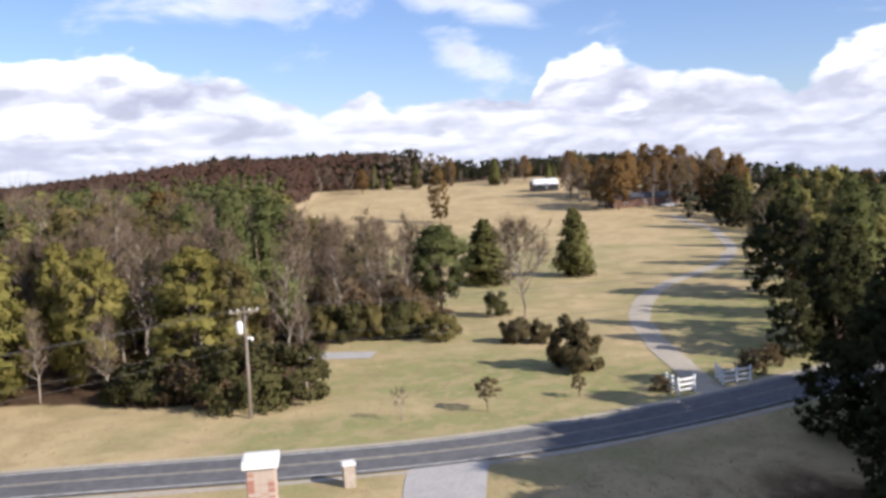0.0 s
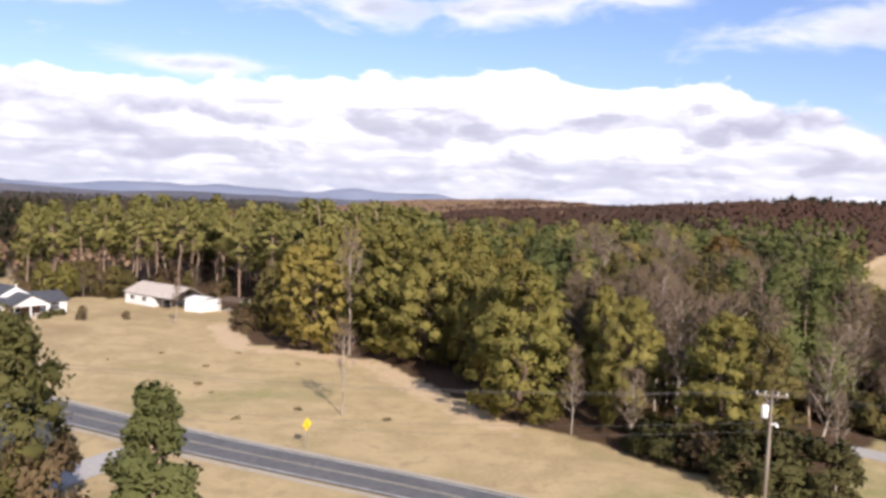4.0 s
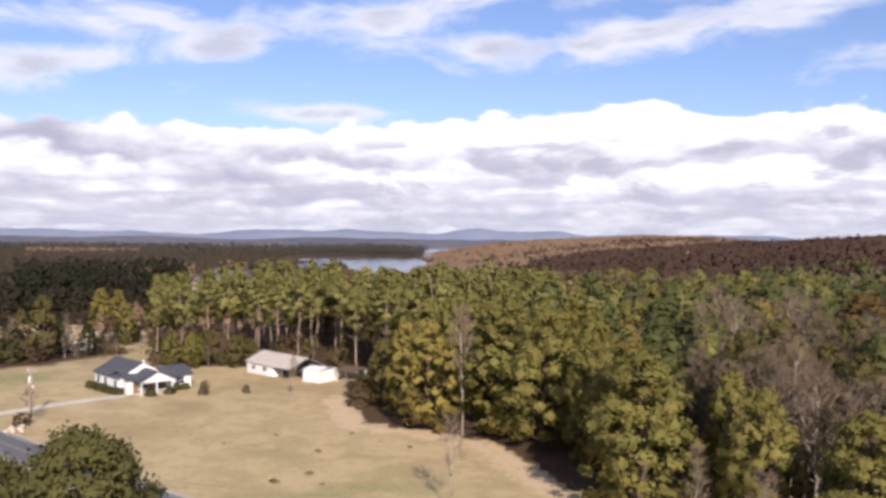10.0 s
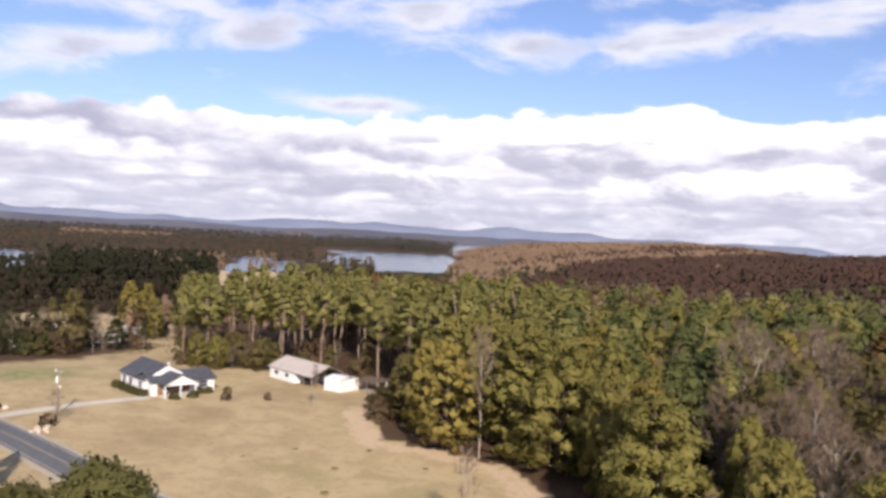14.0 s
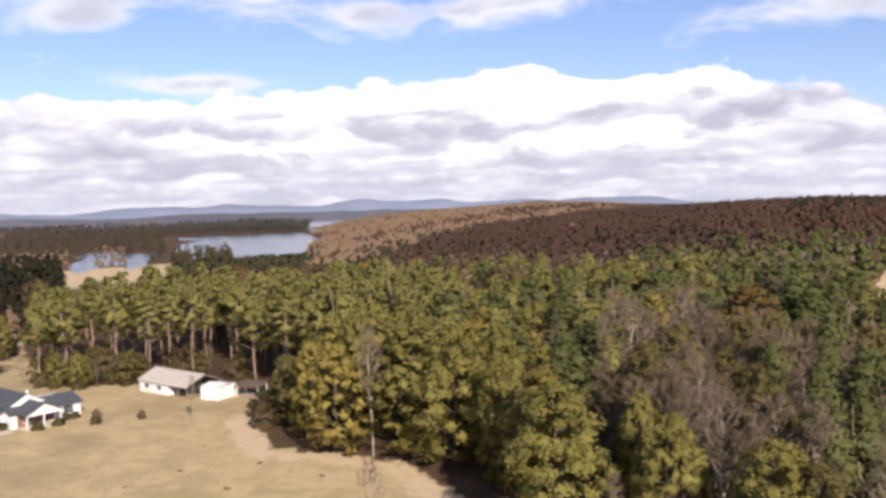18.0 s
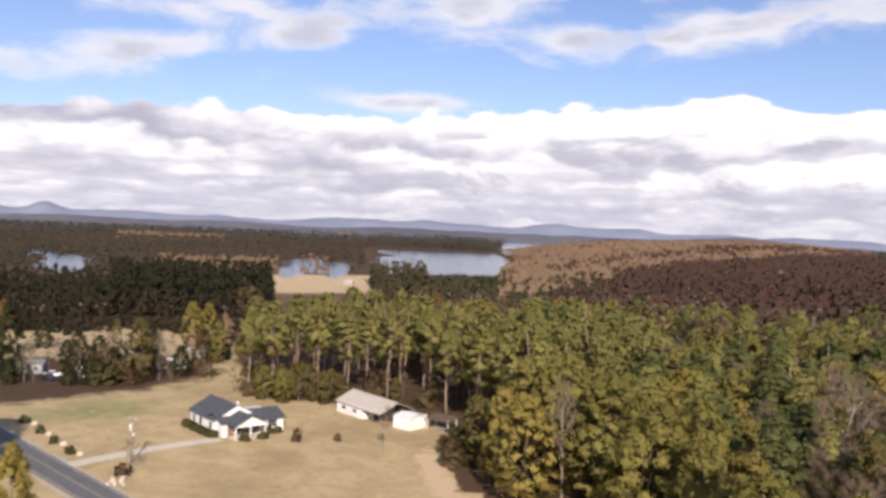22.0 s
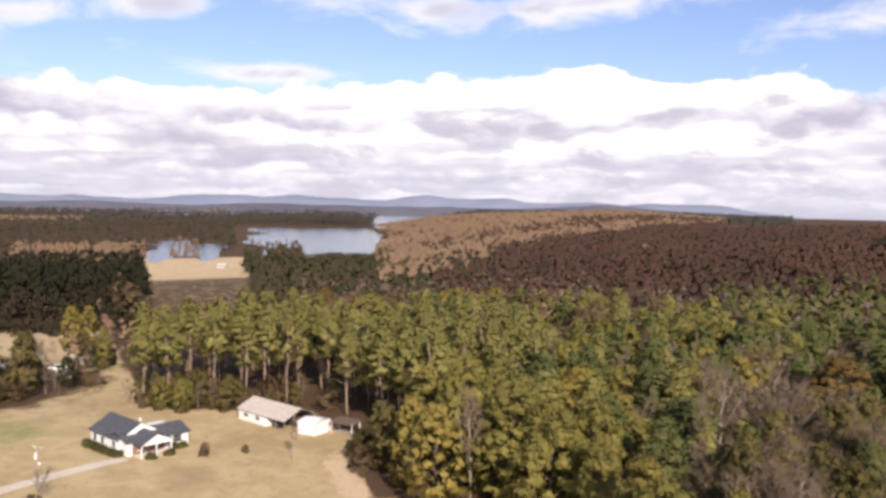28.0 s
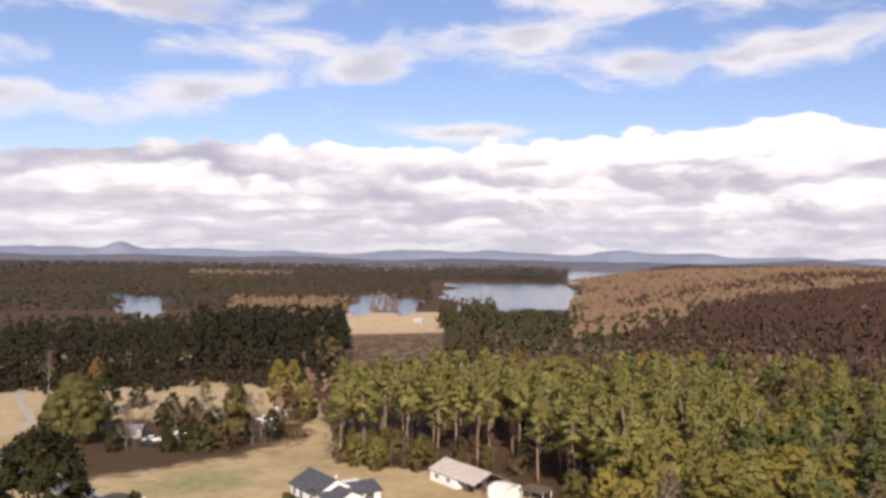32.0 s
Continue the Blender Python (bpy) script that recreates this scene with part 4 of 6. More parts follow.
LIGHT = {
    "pine": [pine_tree(11, bare=0.42, per=35), pine_tree(12, bare=0.48, per=35), pine_tree(13, bare=0.36, spread=3.5, per=35), pine_tree(15, bare=0.45, spread=3.2, per=35)],
    "full_pine": [pine_tree(25, h=15.0, bare=0.2, spread=4.0, per=36, leaf="deep_shaded_pine"), pine_tree(26, h=15.0, bare=0.26, spread=3.7, per=36, leaf="deep_shaded_pine")],
    "wood_pine": [pine_tree(17, h=17.0, bare=0.3, spread=3.7, per=34, taper=1.2), pine_tree(18, h=17.0, bare=0.26, spread=3.9, per=34, taper=1.4), pine_tree(19, h=17.0, bare=0.34, spread=3.4, per=34, taper=1.1)],
    "cedar": [cedar_tree(71, per=30), cedar_tree(72, spread=2.7, per=30)],
    "oak": [leafy_tree(31, fine=False, per=90), leafy_tree(33, spread=3.9, fine=False, per=90)],
    "gold": [leafy_tree(41, leaf="gold", name="sweetgum_tree", fine=False, per=84)],
    "olive": [leafy_tree(51, leaf="olive", name="hardwood_tree", fine=False, per=78)],
    "dense": [leafy_tree(29, h=16, spread=5.4, low=0.02, leaf="darkleaf_shaded", name="evergreen_tree", per=66, count=80, size=0.24, fine=False)],
    "rust": [leafy_tree(61, leaf="rust", low=0.2, name="rust_tree", fine=False, per=78), leafy_tree(62, leaf="rust", low=0.15, spread=3.8, name="rust_tree", fine=False, per=78)],
    "dry": [leafy_tree(65, leaf="dryleaf", low=0.15, name="pale_tree", fine=False, per=72)],
    "bare": [twiggy_tree(85, clinging=350, limbs=13), twiggy_tree(86, spread=2.2, clinging=260, limbs=13, bark="bark_pale"), twiggy_tree(87, spread=3.0, clinging=420, limbs=13, leaf="olive")],
}
SOURCES = [o for k in KINDS.values() for o in k[0]] + [o for k in LIGHT.values() for o in k]
rng = np.random.default_rng(5)
used = {}


def plant(kind, x, y, h, wide=1.0, label="", group="", sink=0.0):
    makers, h0, text, cat = KINDS[kind]
    n = used[kind] = used.get(kind, -1) + 1
    if kind in LIGHT and math.hypot(x, y) > 118:
        makers = LIGHT[kind]
    src = makers[n % len(makers)]
    s = h / h0
    m = pose(x, y, zg(x, y) - sink, rng.normal() * 1.2, rng.normal() * 1.2, rng.uniform(0, 360)) @ Matrix.Diagonal((s * wide, s * wide, s, 1))
    ob = copy_thing(src, m)
    return tagged(ob, label or text, cat, group)


def scatter(kinds, poly, n, gap, hs, wide=(0.9, 1.2), group="", reject=None):
    """Trees of several kinds (with weights) at random in a plan outline, no closer than gap."""
    p = np.array(poly)
    names, weights = zip(*kinds)
    weights = np.array(weights, float) / sum(weights)
    done, tries = [], 0
    while len(done) < n and tries < n * 60:
        tries += 1
        x, y = rng.uniform(p[:, 0].min(), p[:, 0].max()), rng.uniform(p[:, 1].min(), p[:, 1].max())
        if not inside(np.array([x]), np.array([y]), poly)[0] or (reject and reject(x, y)):
            continue
        if any((x - a) ** 2 + (y - b) ** 2 < gap * gap for a, b in done):
            continue
        done.append((x, y))
        kind = names[rng.choice(len(names), p=weights)]
        plant(kind, x, y, rng.uniform(*hs) * (0.8 if kind == "clean" else 0.92 if kind == "bare" else 1.0), rng.uniform(*wide), group=group)
    return done


# distinct trees along the wood's front, seen from the road
for kind, x, y, h, w in [
    ("gold", -86.5, 88.8, 15.8, 1.15), ("oak", -77.0, 94.5, 19.0, 1.35), ("oak", -69.5, 93.5, 18.0, 1.15), ("oak", -83.5, 99, 19.5, 0.9), ("gold", -95, 92, 15.0, 0.8),
    ("oak", -92.5, 100, 18.5, 0.85), ("oak", -64.5, 97, 18.0, 0.9), ("oak", -59, 89, 16.5, 0.8), ("oak", -44.5, 77, 16.6, 1.25), ("gold", -49, 82, 16.8, 0.9), ("bare", -52, 86, 15.0, 0.9),
    ("oak", -34.5, 82, 13.6, 0.95), ("bare", -37.7, 76, 8.5, 0.9), ("bare", -31.5, 76, 7.5, 1.0), ("bush", -30.5, 75.2, 2.2, 1.1), ("oak", -43, 93, 13.5, 0.85), ("oak", -68, 107.5, 16.5, 1.0), ("oak", -31, 101, 13.2, 0.95), ("oak", -41, 88, 14, 0.8), ("gold", -25, 97, 12.5, 0.8), ("bare", -30.0, 84, 12.5, 0.9), ("bare", -26.5, 82, 14, 0.85), ("bare", -36, 92, 16, 0.8),
    ("oak", -24.0, 78.5, 13.6, 1.2), ("olive", -20.2, 78, 12.2, 1.0), ("bush", -18.5, 73, 5.5, 1.1), ("bush", -14.0, 73.5, 5.2, 1.0), ("brush", -22.5, 73.5, 4.5, 1.2), ("bush", -27, 75, 4.0, 1.2),
    ("bare", -17, 86, 12.5, 0.9), ("bare", -10.5, 108, 12.5, 1.0), ("bare", -15, 112, 13, 1.0), ("bare", -5.5, 109, 11.5, 0.9), ("bare", -20, 104, 12, 1.0), ("bare", -12, 121, 14, 1.0),
    ("bare", -7, 118, 13.2, 0.9), ("bare", -2.5, 116, 12, 0.9), ("bush", -12.5, 103, 3.4, 1.2), ("bush", -16.5, 101, 3.6, 1.3), ("bush", -9, 104, 3.2, 1.2), ("bush", -5.5, 103.5, 3.6, 1.2),
    ("amber", -52, 157, 18.5, 1.8), ("bare", -34, 112, 17, 0.8), ("bare", -38, 116, 17.5, 0.75),
    ("clean", -61, 128, 18, 1.1), ("clean", -63.5, 131, 18.5, 1.0), ("clean", -50.5, 130, 18, 1.1), ("clean", -52.5, 132, 18.5, 1.0), ("bare", -59, 132, 16.5, 1.0), ("olive", -48, 100, 13.5, 1.15), ("olive", -37, 106, 13.5, 1.15), ("full_pine", -79, 149, 17, 1.0), ("full_pine", -74, 154, 16, 1.1),
    ("dry", -126, 189, 18, 1.25), ("dry", -119, 186, 16.5, 1.0), ("gold", -132, 193, 16.5, 1.0), ("dry", -112, 231, 14, 0.8), ("bare", -163, 220, 16, 1.2), ("dry", -160, 226, 15, 0.9), ("rust", -337, 262, 12, 1.3), ("dry", -326, 273, 11, 1.3), ("dry", -204, 192, 14, 1.2), ("dry", -196, 200, 14, 1.1), ("clean", -80.7, 90, 17.5, 0.6), ("clean", -52, 104, 18, 0.6), ("olive", -104, 96, 11, 1.0),
    ("olive", -110, 101, 10, 1.1), ("oak", -101, 104, 17.5, 0.9), ("brush", -112, 97.5, 3.2, 1.3), ("brush", -107, 93.5, 3.0, 1.3), ("bush", -115, 101, 4.0, 1.2),
]:
    plant(kind, x, y, h, w)
# pasture trees along the gravel lane
plant("round_pine", -1.7, 112, 12.4, 1.12, "full round pine above a clump of bushes")
plant("privet", -1.7, 97.2, 3.0, 1.0)
plant("spread", 8.7, 107, 12.2, 1.0, "spreading leafless tree in the pasture")
plant("cedar", 5.5, 142, 10.8, 1.75)
plant("cedar", 21.2, 148.5, 11.6, 1.3)
plant("amber", -3.6, 272, 18.5, 0.85)
plant("thorn", 11.2, 79.6, 5.1, 0.85, "lone olive brown bush beside the gravel lane")
plant("thorn", 6.6, 93.4, 2.7, 1.0)
plant("thorn", 9.2, 93.0, 2.5, 1.0)
plant("bush", 5.4, 111.5, 3.3, 0.85)
for x, y, h in [(-18.5, 101.5, 3.8), (-15.2, 100.5, 4.1), (-12.4, 100.3, 4.4), (-9.6, 99.8, 3.9), (-6.9, 99.9, 4.4), (-5.0, 101.5, 3.6)]:
    plant("privet", x, y, h, 0.85, "dark bush along the foot of the leafless wood")
plant("sapling", 2.4, 66.9, 2.8, 1.0)
plant("sapling", 10.0, 69.8, 1.9, 1.0)
plant("clean", -4.4, 65.4, 2.6, 1.5, "pale leafless sapling by the road")
plant("brush", 26.0, 75.0, 2.2, 0.9)
plant("brush", 17.0, 70.6, 1.4, 1.1)
# weeds and tussocks standing in the mown field
for i in range(13):
    wx, wy = rng.uniform(-118, -52), rng.uniform(56, 86)
    if not inside(np.array([wx]), np.array([wy]), EDGE)[0] and float(edge_distance(np.array([wx]), np.array([wy]), EDGE)[0]) > 4 and float(edge_distance(np.array([wx]), np.array([wy]), CENTRE, False)[0]) > 6:
        plant("weed", wx, wy, rng.uniform(0.2, 0.36), rng.uniform(2.0, 3.2), "low dry weed clump in the mown pasture", "pasture weeds")
plant("clean", -13.3, 75.2, 7.8, 0.9, "pale dead snag above the roadside bushes")
# open field west of the road's bend
plant("clean", -58, 65, 9.6, 0.75, "slim leafless tree standing in the dry pasture")
plant("clean", -118.5, 88.3, 7.2, 0.9, "leafless yard tree in front of the carport")
plant("brush", -132.0, 79.6, 2.6, 0.55, "reddish shrub at the house corner")
plant("brush", -129, 86, 1.5, 0.8)
plant("clean", -128.8, 50.0, 4.8, 1.35, "low leafless tree beside the concrete driveway")
plant("brush", -127.6, 48.6, 1.9, 1.1)
for x, y, z in [(-167.5, 45.4, 1.5), (-158.5, 45.5, 1.5), (-150.6, 45.6, 1.4), (-143.0, 45.9, 1.3)]:
    plant("bush", x, y, z, 0.95, "rounded yard shrub in a row beside the road")
# near trees on this side of the road
plant("near_tree", -55.5, 27.8, 14.4, 1.0, "dense dark olive evergreen standing close to the road")
plant("near_tree", -59.8, 20.2, 13.2, 1.0, "dense dark olive evergreen standing close to the road")
plant("near_tree", -62.5, 25, 11.5, 0.9, "dense dark olive evergreen standing close to the road")
plant("brush", -50.3, 29.5, 6.5, 0.7, "reddish brown thicket beside the dark evergreen")
plant("young_pine", -38.8, 29.4, 11.2, 1.15)
plant("gold", -89, 24.5, 16.3, 0.7)
plant("rust", -97, 19, 10, 0.9)
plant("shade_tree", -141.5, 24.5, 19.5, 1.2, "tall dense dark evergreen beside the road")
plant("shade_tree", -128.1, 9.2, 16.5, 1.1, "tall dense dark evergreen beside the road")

# the shaded wood east of the lane; dark leaf colour carries part of that shade
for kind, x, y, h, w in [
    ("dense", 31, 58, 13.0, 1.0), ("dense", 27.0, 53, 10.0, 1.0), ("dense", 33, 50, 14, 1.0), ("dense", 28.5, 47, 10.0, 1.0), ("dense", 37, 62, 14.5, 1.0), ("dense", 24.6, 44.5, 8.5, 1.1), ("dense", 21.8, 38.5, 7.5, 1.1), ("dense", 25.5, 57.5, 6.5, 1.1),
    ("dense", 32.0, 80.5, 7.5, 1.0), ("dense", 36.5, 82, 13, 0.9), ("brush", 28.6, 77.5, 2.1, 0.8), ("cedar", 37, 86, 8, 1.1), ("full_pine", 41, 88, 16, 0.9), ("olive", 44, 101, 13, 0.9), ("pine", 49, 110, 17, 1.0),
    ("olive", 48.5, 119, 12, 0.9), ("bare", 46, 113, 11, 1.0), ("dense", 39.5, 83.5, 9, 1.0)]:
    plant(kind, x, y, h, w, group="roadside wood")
# mostly unseen trees right of view, added to throw shade across the roadside
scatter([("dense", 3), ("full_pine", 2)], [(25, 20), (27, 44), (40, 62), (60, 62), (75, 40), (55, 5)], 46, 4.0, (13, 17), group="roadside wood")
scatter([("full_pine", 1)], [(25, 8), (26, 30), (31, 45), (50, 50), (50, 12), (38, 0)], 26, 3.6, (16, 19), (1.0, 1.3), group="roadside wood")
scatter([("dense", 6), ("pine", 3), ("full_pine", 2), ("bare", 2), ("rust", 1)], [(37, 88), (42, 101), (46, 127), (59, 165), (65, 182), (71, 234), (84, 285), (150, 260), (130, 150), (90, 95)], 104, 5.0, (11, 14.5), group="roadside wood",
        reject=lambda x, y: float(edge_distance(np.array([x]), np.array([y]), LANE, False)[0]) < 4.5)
# more unseen evergreens, added only to thicken that cast shade
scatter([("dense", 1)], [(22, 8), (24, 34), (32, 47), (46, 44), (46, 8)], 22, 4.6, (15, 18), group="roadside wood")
# grove by the hilltop house
scatter([("rust", 5), ("bare", 3), ("dry", 2)], [(40, 300), (50, 280), (90, 268), (110, 330), (45, 345)], 48, 5.2, (13, 18), group="hilltop grove")
scatter([("rust", 1), ("cedar", 3), ("bare", 6), ("dry", 1)], [(-75, 362), (40, 378), (70, 420), (-70, 410)], 46, 5.5, (6, 13), group="field edge trees")

# pine grove behind the ranch house
GROVE = [(-178, 94), (-166, 108), (-152, 112), (-143, 119), (-126, 112), (-105, 106), (-98, 118), (-106, 150), (-135, 165), (-196, 142), (-215, 112)]
scatter([("pine", 1)], GROVE, 92, 5.0, (17, 21.5), (1.0, 1.35), "pine grove")
scatter([("olive", 5), ("brush", 1), ("bare", 4), ("oak", 2)], [(-182, 91), (-160, 94), (-151, 108), (-143, 116), (-147, 122), (-168, 112), (-186, 100)], 36, 2.6, (3, 8), group="grove undergrowth")
# mixed wood behind the front row
MIXED = [(-100, 106), (-84, 102), (-66, 100), (-50, 92), (-40, 90), (-28, 88), (-20, 100), (-24, 125), (-60, 190), (-105, 185), (-108, 160)]
scatter([("pine", 5), ("oak", 3), ("bare", 2), ("gold", 1), ("full_pine", 3)], [(-100, 106), (-84, 103), (-66, 102), (-52, 96), (-50, 150), (-80, 185), (-105, 185)], 66, 5.4, (14, 19), (1.05, 1.4), group="mixed wood", reject=lambda x, y: x > -66 and y > 116)
scatter([("bare", 1)], [(-66, 118), (-44, 106), (-28, 116), (-38, 150), (-66, 152)], 44, 3.4, (13, 15.5), (0.85, 1.15), group="leafless wood")
scatter([("bare", 6), ("olive", 3), ("full_pine", 1)], [(-52, 96), (-40, 90), (-28, 86), (-18, 90), (-20, 125), (-50, 150)], 80, 3.2, (13.5, 17.5), (0.85, 1.2), group="leafless wood")
scatter([("bare", 1)], [(-22, 100), (-8, 106), (-2, 112), (-12, 135), (-34, 160), (-45, 150)], 46, 3.3, (11, 14.5), (0.9, 1.3), group="leafless wood")
scatter([("full_pine", 4), ("wood_pine", 2), ("bare", 2)], [(-48, 152), (-30, 168), (-52, 230), (-78, 238), (-90, 185)], 70, 5.0, (13.5, 17.5), (1.1, 1.4), group="mixed wood")
scatter([("brush", 3), ("bare", 2)], [(-24, 102), (-6, 102), (-2, 112), (-10, 128), (-30, 138)], 44, 2.6, (3.5, 7.5), (0.8, 1.0), group="leafless wood")
scatter([("wood_pine", 8), ("full_pine", 2), ("oak", 2), ("dry", 1), ("bare", 2)], [(-105, 150), (-104, 186), (-78, 186), (-90, 240), (-150, 218), (-186, 178), (-200, 146), (-135, 166)], 150, 5.6, (14, 18.5), (1.05, 1.4), group="mixed wood")
scatter([("dry", 4), ("bare", 5), ("wood_pine", 2), ("gold", 1)], [(-80, 238), (-96, 226), (-150, 212), (-188, 176), (-205, 166), (-214, 176), (-160, 236), (-90, 262)], 72, 4.6, (13, 17.5), (0.9, 1.2), group="wood's far edge")
# autumn trees showing over the grove
for kind, x, y, h in [("rust", -208, 172, 17.5), ("rust", -203, 177, 16), ("dry", -214, 160, 13), ("dry", -218, 152, 12), ("dry", -193, 186, 15), ("dry", -187, 190, 16), ("gold", -175, 190, 18), ("dry", -155, 205, 18), ("dry", -226, 150, 11)]:
    plant(kind, x, y, h, 1.0, group="autumn trees behind the grove")
# trees round the trailers beyond the west field
scatter([("bare", 6), ("dense", 3), ("brush", 1)], [(-197, 96), (-206, 70), (-218, 52), (-262, 60), (-268, 110), (-232, 120)], 74, 3.6, (3, 8), group="trailer yard trees",
        reject=lambda x, y: min(math.hypot(x - a, y - b) for a, b in ((-236, 62), (-226, 66), (-251, 90), (-222, 73), (-228, 99), (-244, 110))) < 4.0)
for kind, x, y, h, w in [
    ("near_tree", -235, 50, 17.5, 1.15), ("near_tree", -243, 53, 14, 1.0), ("dense", -247, 47, 11, 1.0), ("dense", -273.5, 67.5, 16, 0.72), ("dense", -283.5, 79.5, 10, 0.9), ("olive", -285, 102, 8.5, 0.8),
    ("olive", -209, 81, 15.5, 0.9), ("dry", -213, 84, 12, 0.8), ("bush", -207, 72, 5.5, 1.3), ("dense", -210, 68, 5.0, 1.1), ("gold", -268.5, 120, 15, 0.9), ("gold", -276, 129, 14, 0.9), ("dry", -340, 179, 18, 1.2),
    ("dry", -388, 199, 20, 0.9), ("rust", -262, 142, 13, 0.9), ("oak", -232, 112, 12, 0.9), ("bare", -219, 58, 9, 1.2), ("bare", -226, 80, 10, 1.2), ("bare", -232, 74, 9, 1.2), ("bare", -237, 98, 9, 1.2), ("rust", -352, 84, 12, 1.2), ("bare", -350, 66, 15, 1.0)]:
    plant(kind, x, y, h, w, group="trailer yard trees")

for o in SOURCES:
    for c in list(o.children_recursive):
        bpy.data.objects.remove(c)
    bpy.data.objects.remove(o)


# ---- woods that are never near: one mesh of many crowns each ----
def far_woods(name, mat, label, sample, n, h, width, seed, low=0.1, lumps=4, loose=10, leaf=0.12):
    """Woods that stay far off: every tree a few uneven lumps of crown with loose sprays, all in one mesh."""
    r = np.random.default_rng(seed)
    x, y = sample(r, n)
    k = len(x)
    hh, ww, tone = r.uniform(h[0], h[1], k), r.uniform(width[0], width[1], k), r.uniform(0, 1, k)
    root = np.stack([x, y, height(x, y)], 1)
    lv, lf = OCTA
    a = r.uniform(0, 6.28, (k, lumps))
    out = r.uniform(0.15, 0.6, (k, lumps))
    up = np.linspace(0, 1, lumps)[None] + r.uniform(-0.1, 0.1, (k, lumps))
    out *= 1 - 0.55 * np.clip(up, 0, 1)
    size = r.uniform(0.42, 0.66, (k, lumps)) * (1 - 0.25 * np.clip(up, 0, 1)) * ww[:, None]
    c = np.empty((k, lumps, 3))
    c[..., 0] = root[:, None, 0] + np.cos(a) * out * ww[:, None]
    c[..., 1] = root[:, None, 1] + np.sin(a) * out * ww[:, None]
    c[..., 2] = root[:, None, 2] + hh[:, None] * (low + 0.18 + (0.72 - low) * up)
    tall = np.clip((hh * 0.45 / lumps)[:, None], size * 0.6, size * 1.0)
    jit = r.uniform(0.5, 1.08, (k, lumps, len(lv), 1))
    shape = lv[None, None] * jit * np.stack([size, size, tall], -1)[:, :, None, :]
    v1 = (c[:, :, None, :] + shape).reshape(-1, 3)
    mid = root + np.stack([0 * hh, 0 * hh, hh * 0.45], 1)
    d = (c - mid[:, None]) / (np.linalg.norm(c - mid[:, None], axis=-1, keepdims=True) + 1e-9)
    calm = ss(200, 420, np.hypot(x, y))[:, None, None, None]
    n1 = (lv[None, None] * (0.3 - 0.2 * calm) + d[:, :, None, :] * (0.6 - 0.4 * calm) + np.array([0, 0, 0.5]) * (1 + calm)).reshape(-1, 3)
    n1 /= np.linalg.norm(n1, axis=1)[:, None] + 1e-9
    f1 = (lf[None] + (np.arange(k * lumps) * len(lv))[:, None, None]).reshape(-1, 3)
    # loose sprays
    q = unit(r, k * loose).reshape(k, loose, 3)
    pick = r.integers(0, lumps, (k, loose))
    ki = np.arange(k)[:, None]
    cc = c[ki, pick] + q * np.stack([size, size, tall], -1)[ki, pick] * r.uniform(0.6, 1.15, (k, loose, 1))
    cc, q = cc.reshape(-1, 3), q.reshape(-1, 3)
    s = np.repeat(ww, loose)[:, None] * leaf * r.uniform(0.6, 1.4, (k * loose, 1))
    u = unit(r, k * loose)
    w = np.cross(u, unit(r, k * loose))
    w /= np.linalg.norm(w, axis=1)[:, None] + 1e-9
    w = np.where((np.cross(u, w) * q).sum(1, keepdims=True) < 0, -w, w)
    v2 = np.stack([cc - u * s - w * s * 0.6, cc + u * s - w * s * 0.4, cc + w * s], 1).reshape(-1, 3)
    f2 = np.arange(len(v2)).reshape(-1, 3) + len(v1)
    v = np.concatenate([v1, v2]).astype(np.float32)
    f = np.concatenate([f1, f2]).astype(np.int32)
    nf = len(f)
    me = bpy.data.meshes.new(name)
    me.vertices.add(len(v))
    me.vertices.foreach_set("co", v.ravel())
    me.loops.add(3 * nf)
    me.loops.foreach_set("vertex_index", f.ravel())
    me.polygons.add(nf)
    me.polygons.foreach_set("loop_start", np.arange(0, 3 * nf, 3, dtype=np.int32))
    me.polygons.foreach_set("use_smooth", np.ones(nf, bool))
    me.update(calc_edges=True)
    q = q * (0.4 - 0.25 * np.repeat(calm.ravel(), loose))[:, None] + np.array([0, 0, 0.6])
    q /= np.linalg.norm(q, axis=1)[:, None]
    me.normals_split_custom_set_from_vertices(np.concatenate([n1, np.repeat(q, 3, axis=0)]).tolist())
    at = me.attributes.new("tone", "FLOAT", "FACE")
    at.data.foreach_set("value", np.concatenate([np.repeat(tone, lumps * len(lf)), np.repeat(tone, loose)]).astype(np.float32))
    me.materials.append(M[mat])
    return tagged(new(name, me), label, "woods", kind="stuff")


def sector(az0, az1, d0, d1, keep=None):
    def sample(r, n):
        az, d = np.radians(r.uniform(az0, az1, n)), np.sqrt(r.uniform(d0 * d0, d1 * d1, n))
        x, y = -d * np.sin(az), d * np.cos(az)
        ok = (lake_depth(x, y) < 0.02) | (d < 900)
        if keep:
            ok &= keep(np.degrees(az), d, x, y)
        return x[ok], y[ok]
    return sample


def pepper(x, y):
    """A number from 0 to 1 for each tree, fixed by its place."""
    return np.abs(np.modf(np.sin(x * 12.9898 + y * 78.233) * 43758.5453)[0])


def paleness(a, d):
    """How far the oak woods have turned from brown to tan: more on the far slope and towards the lake."""
    u = (d - 690) / 420 + (a - 38) / 7 + 0.75 * np.sin(d * 0.013 + a * 0.45) + 0.3 * np.sin(a * 1.7 - d * 0.006)
    return ss(-0.9, 1.1, u)


def in_wood(a, d, x, y):
    return inside(x, y, EDGE)


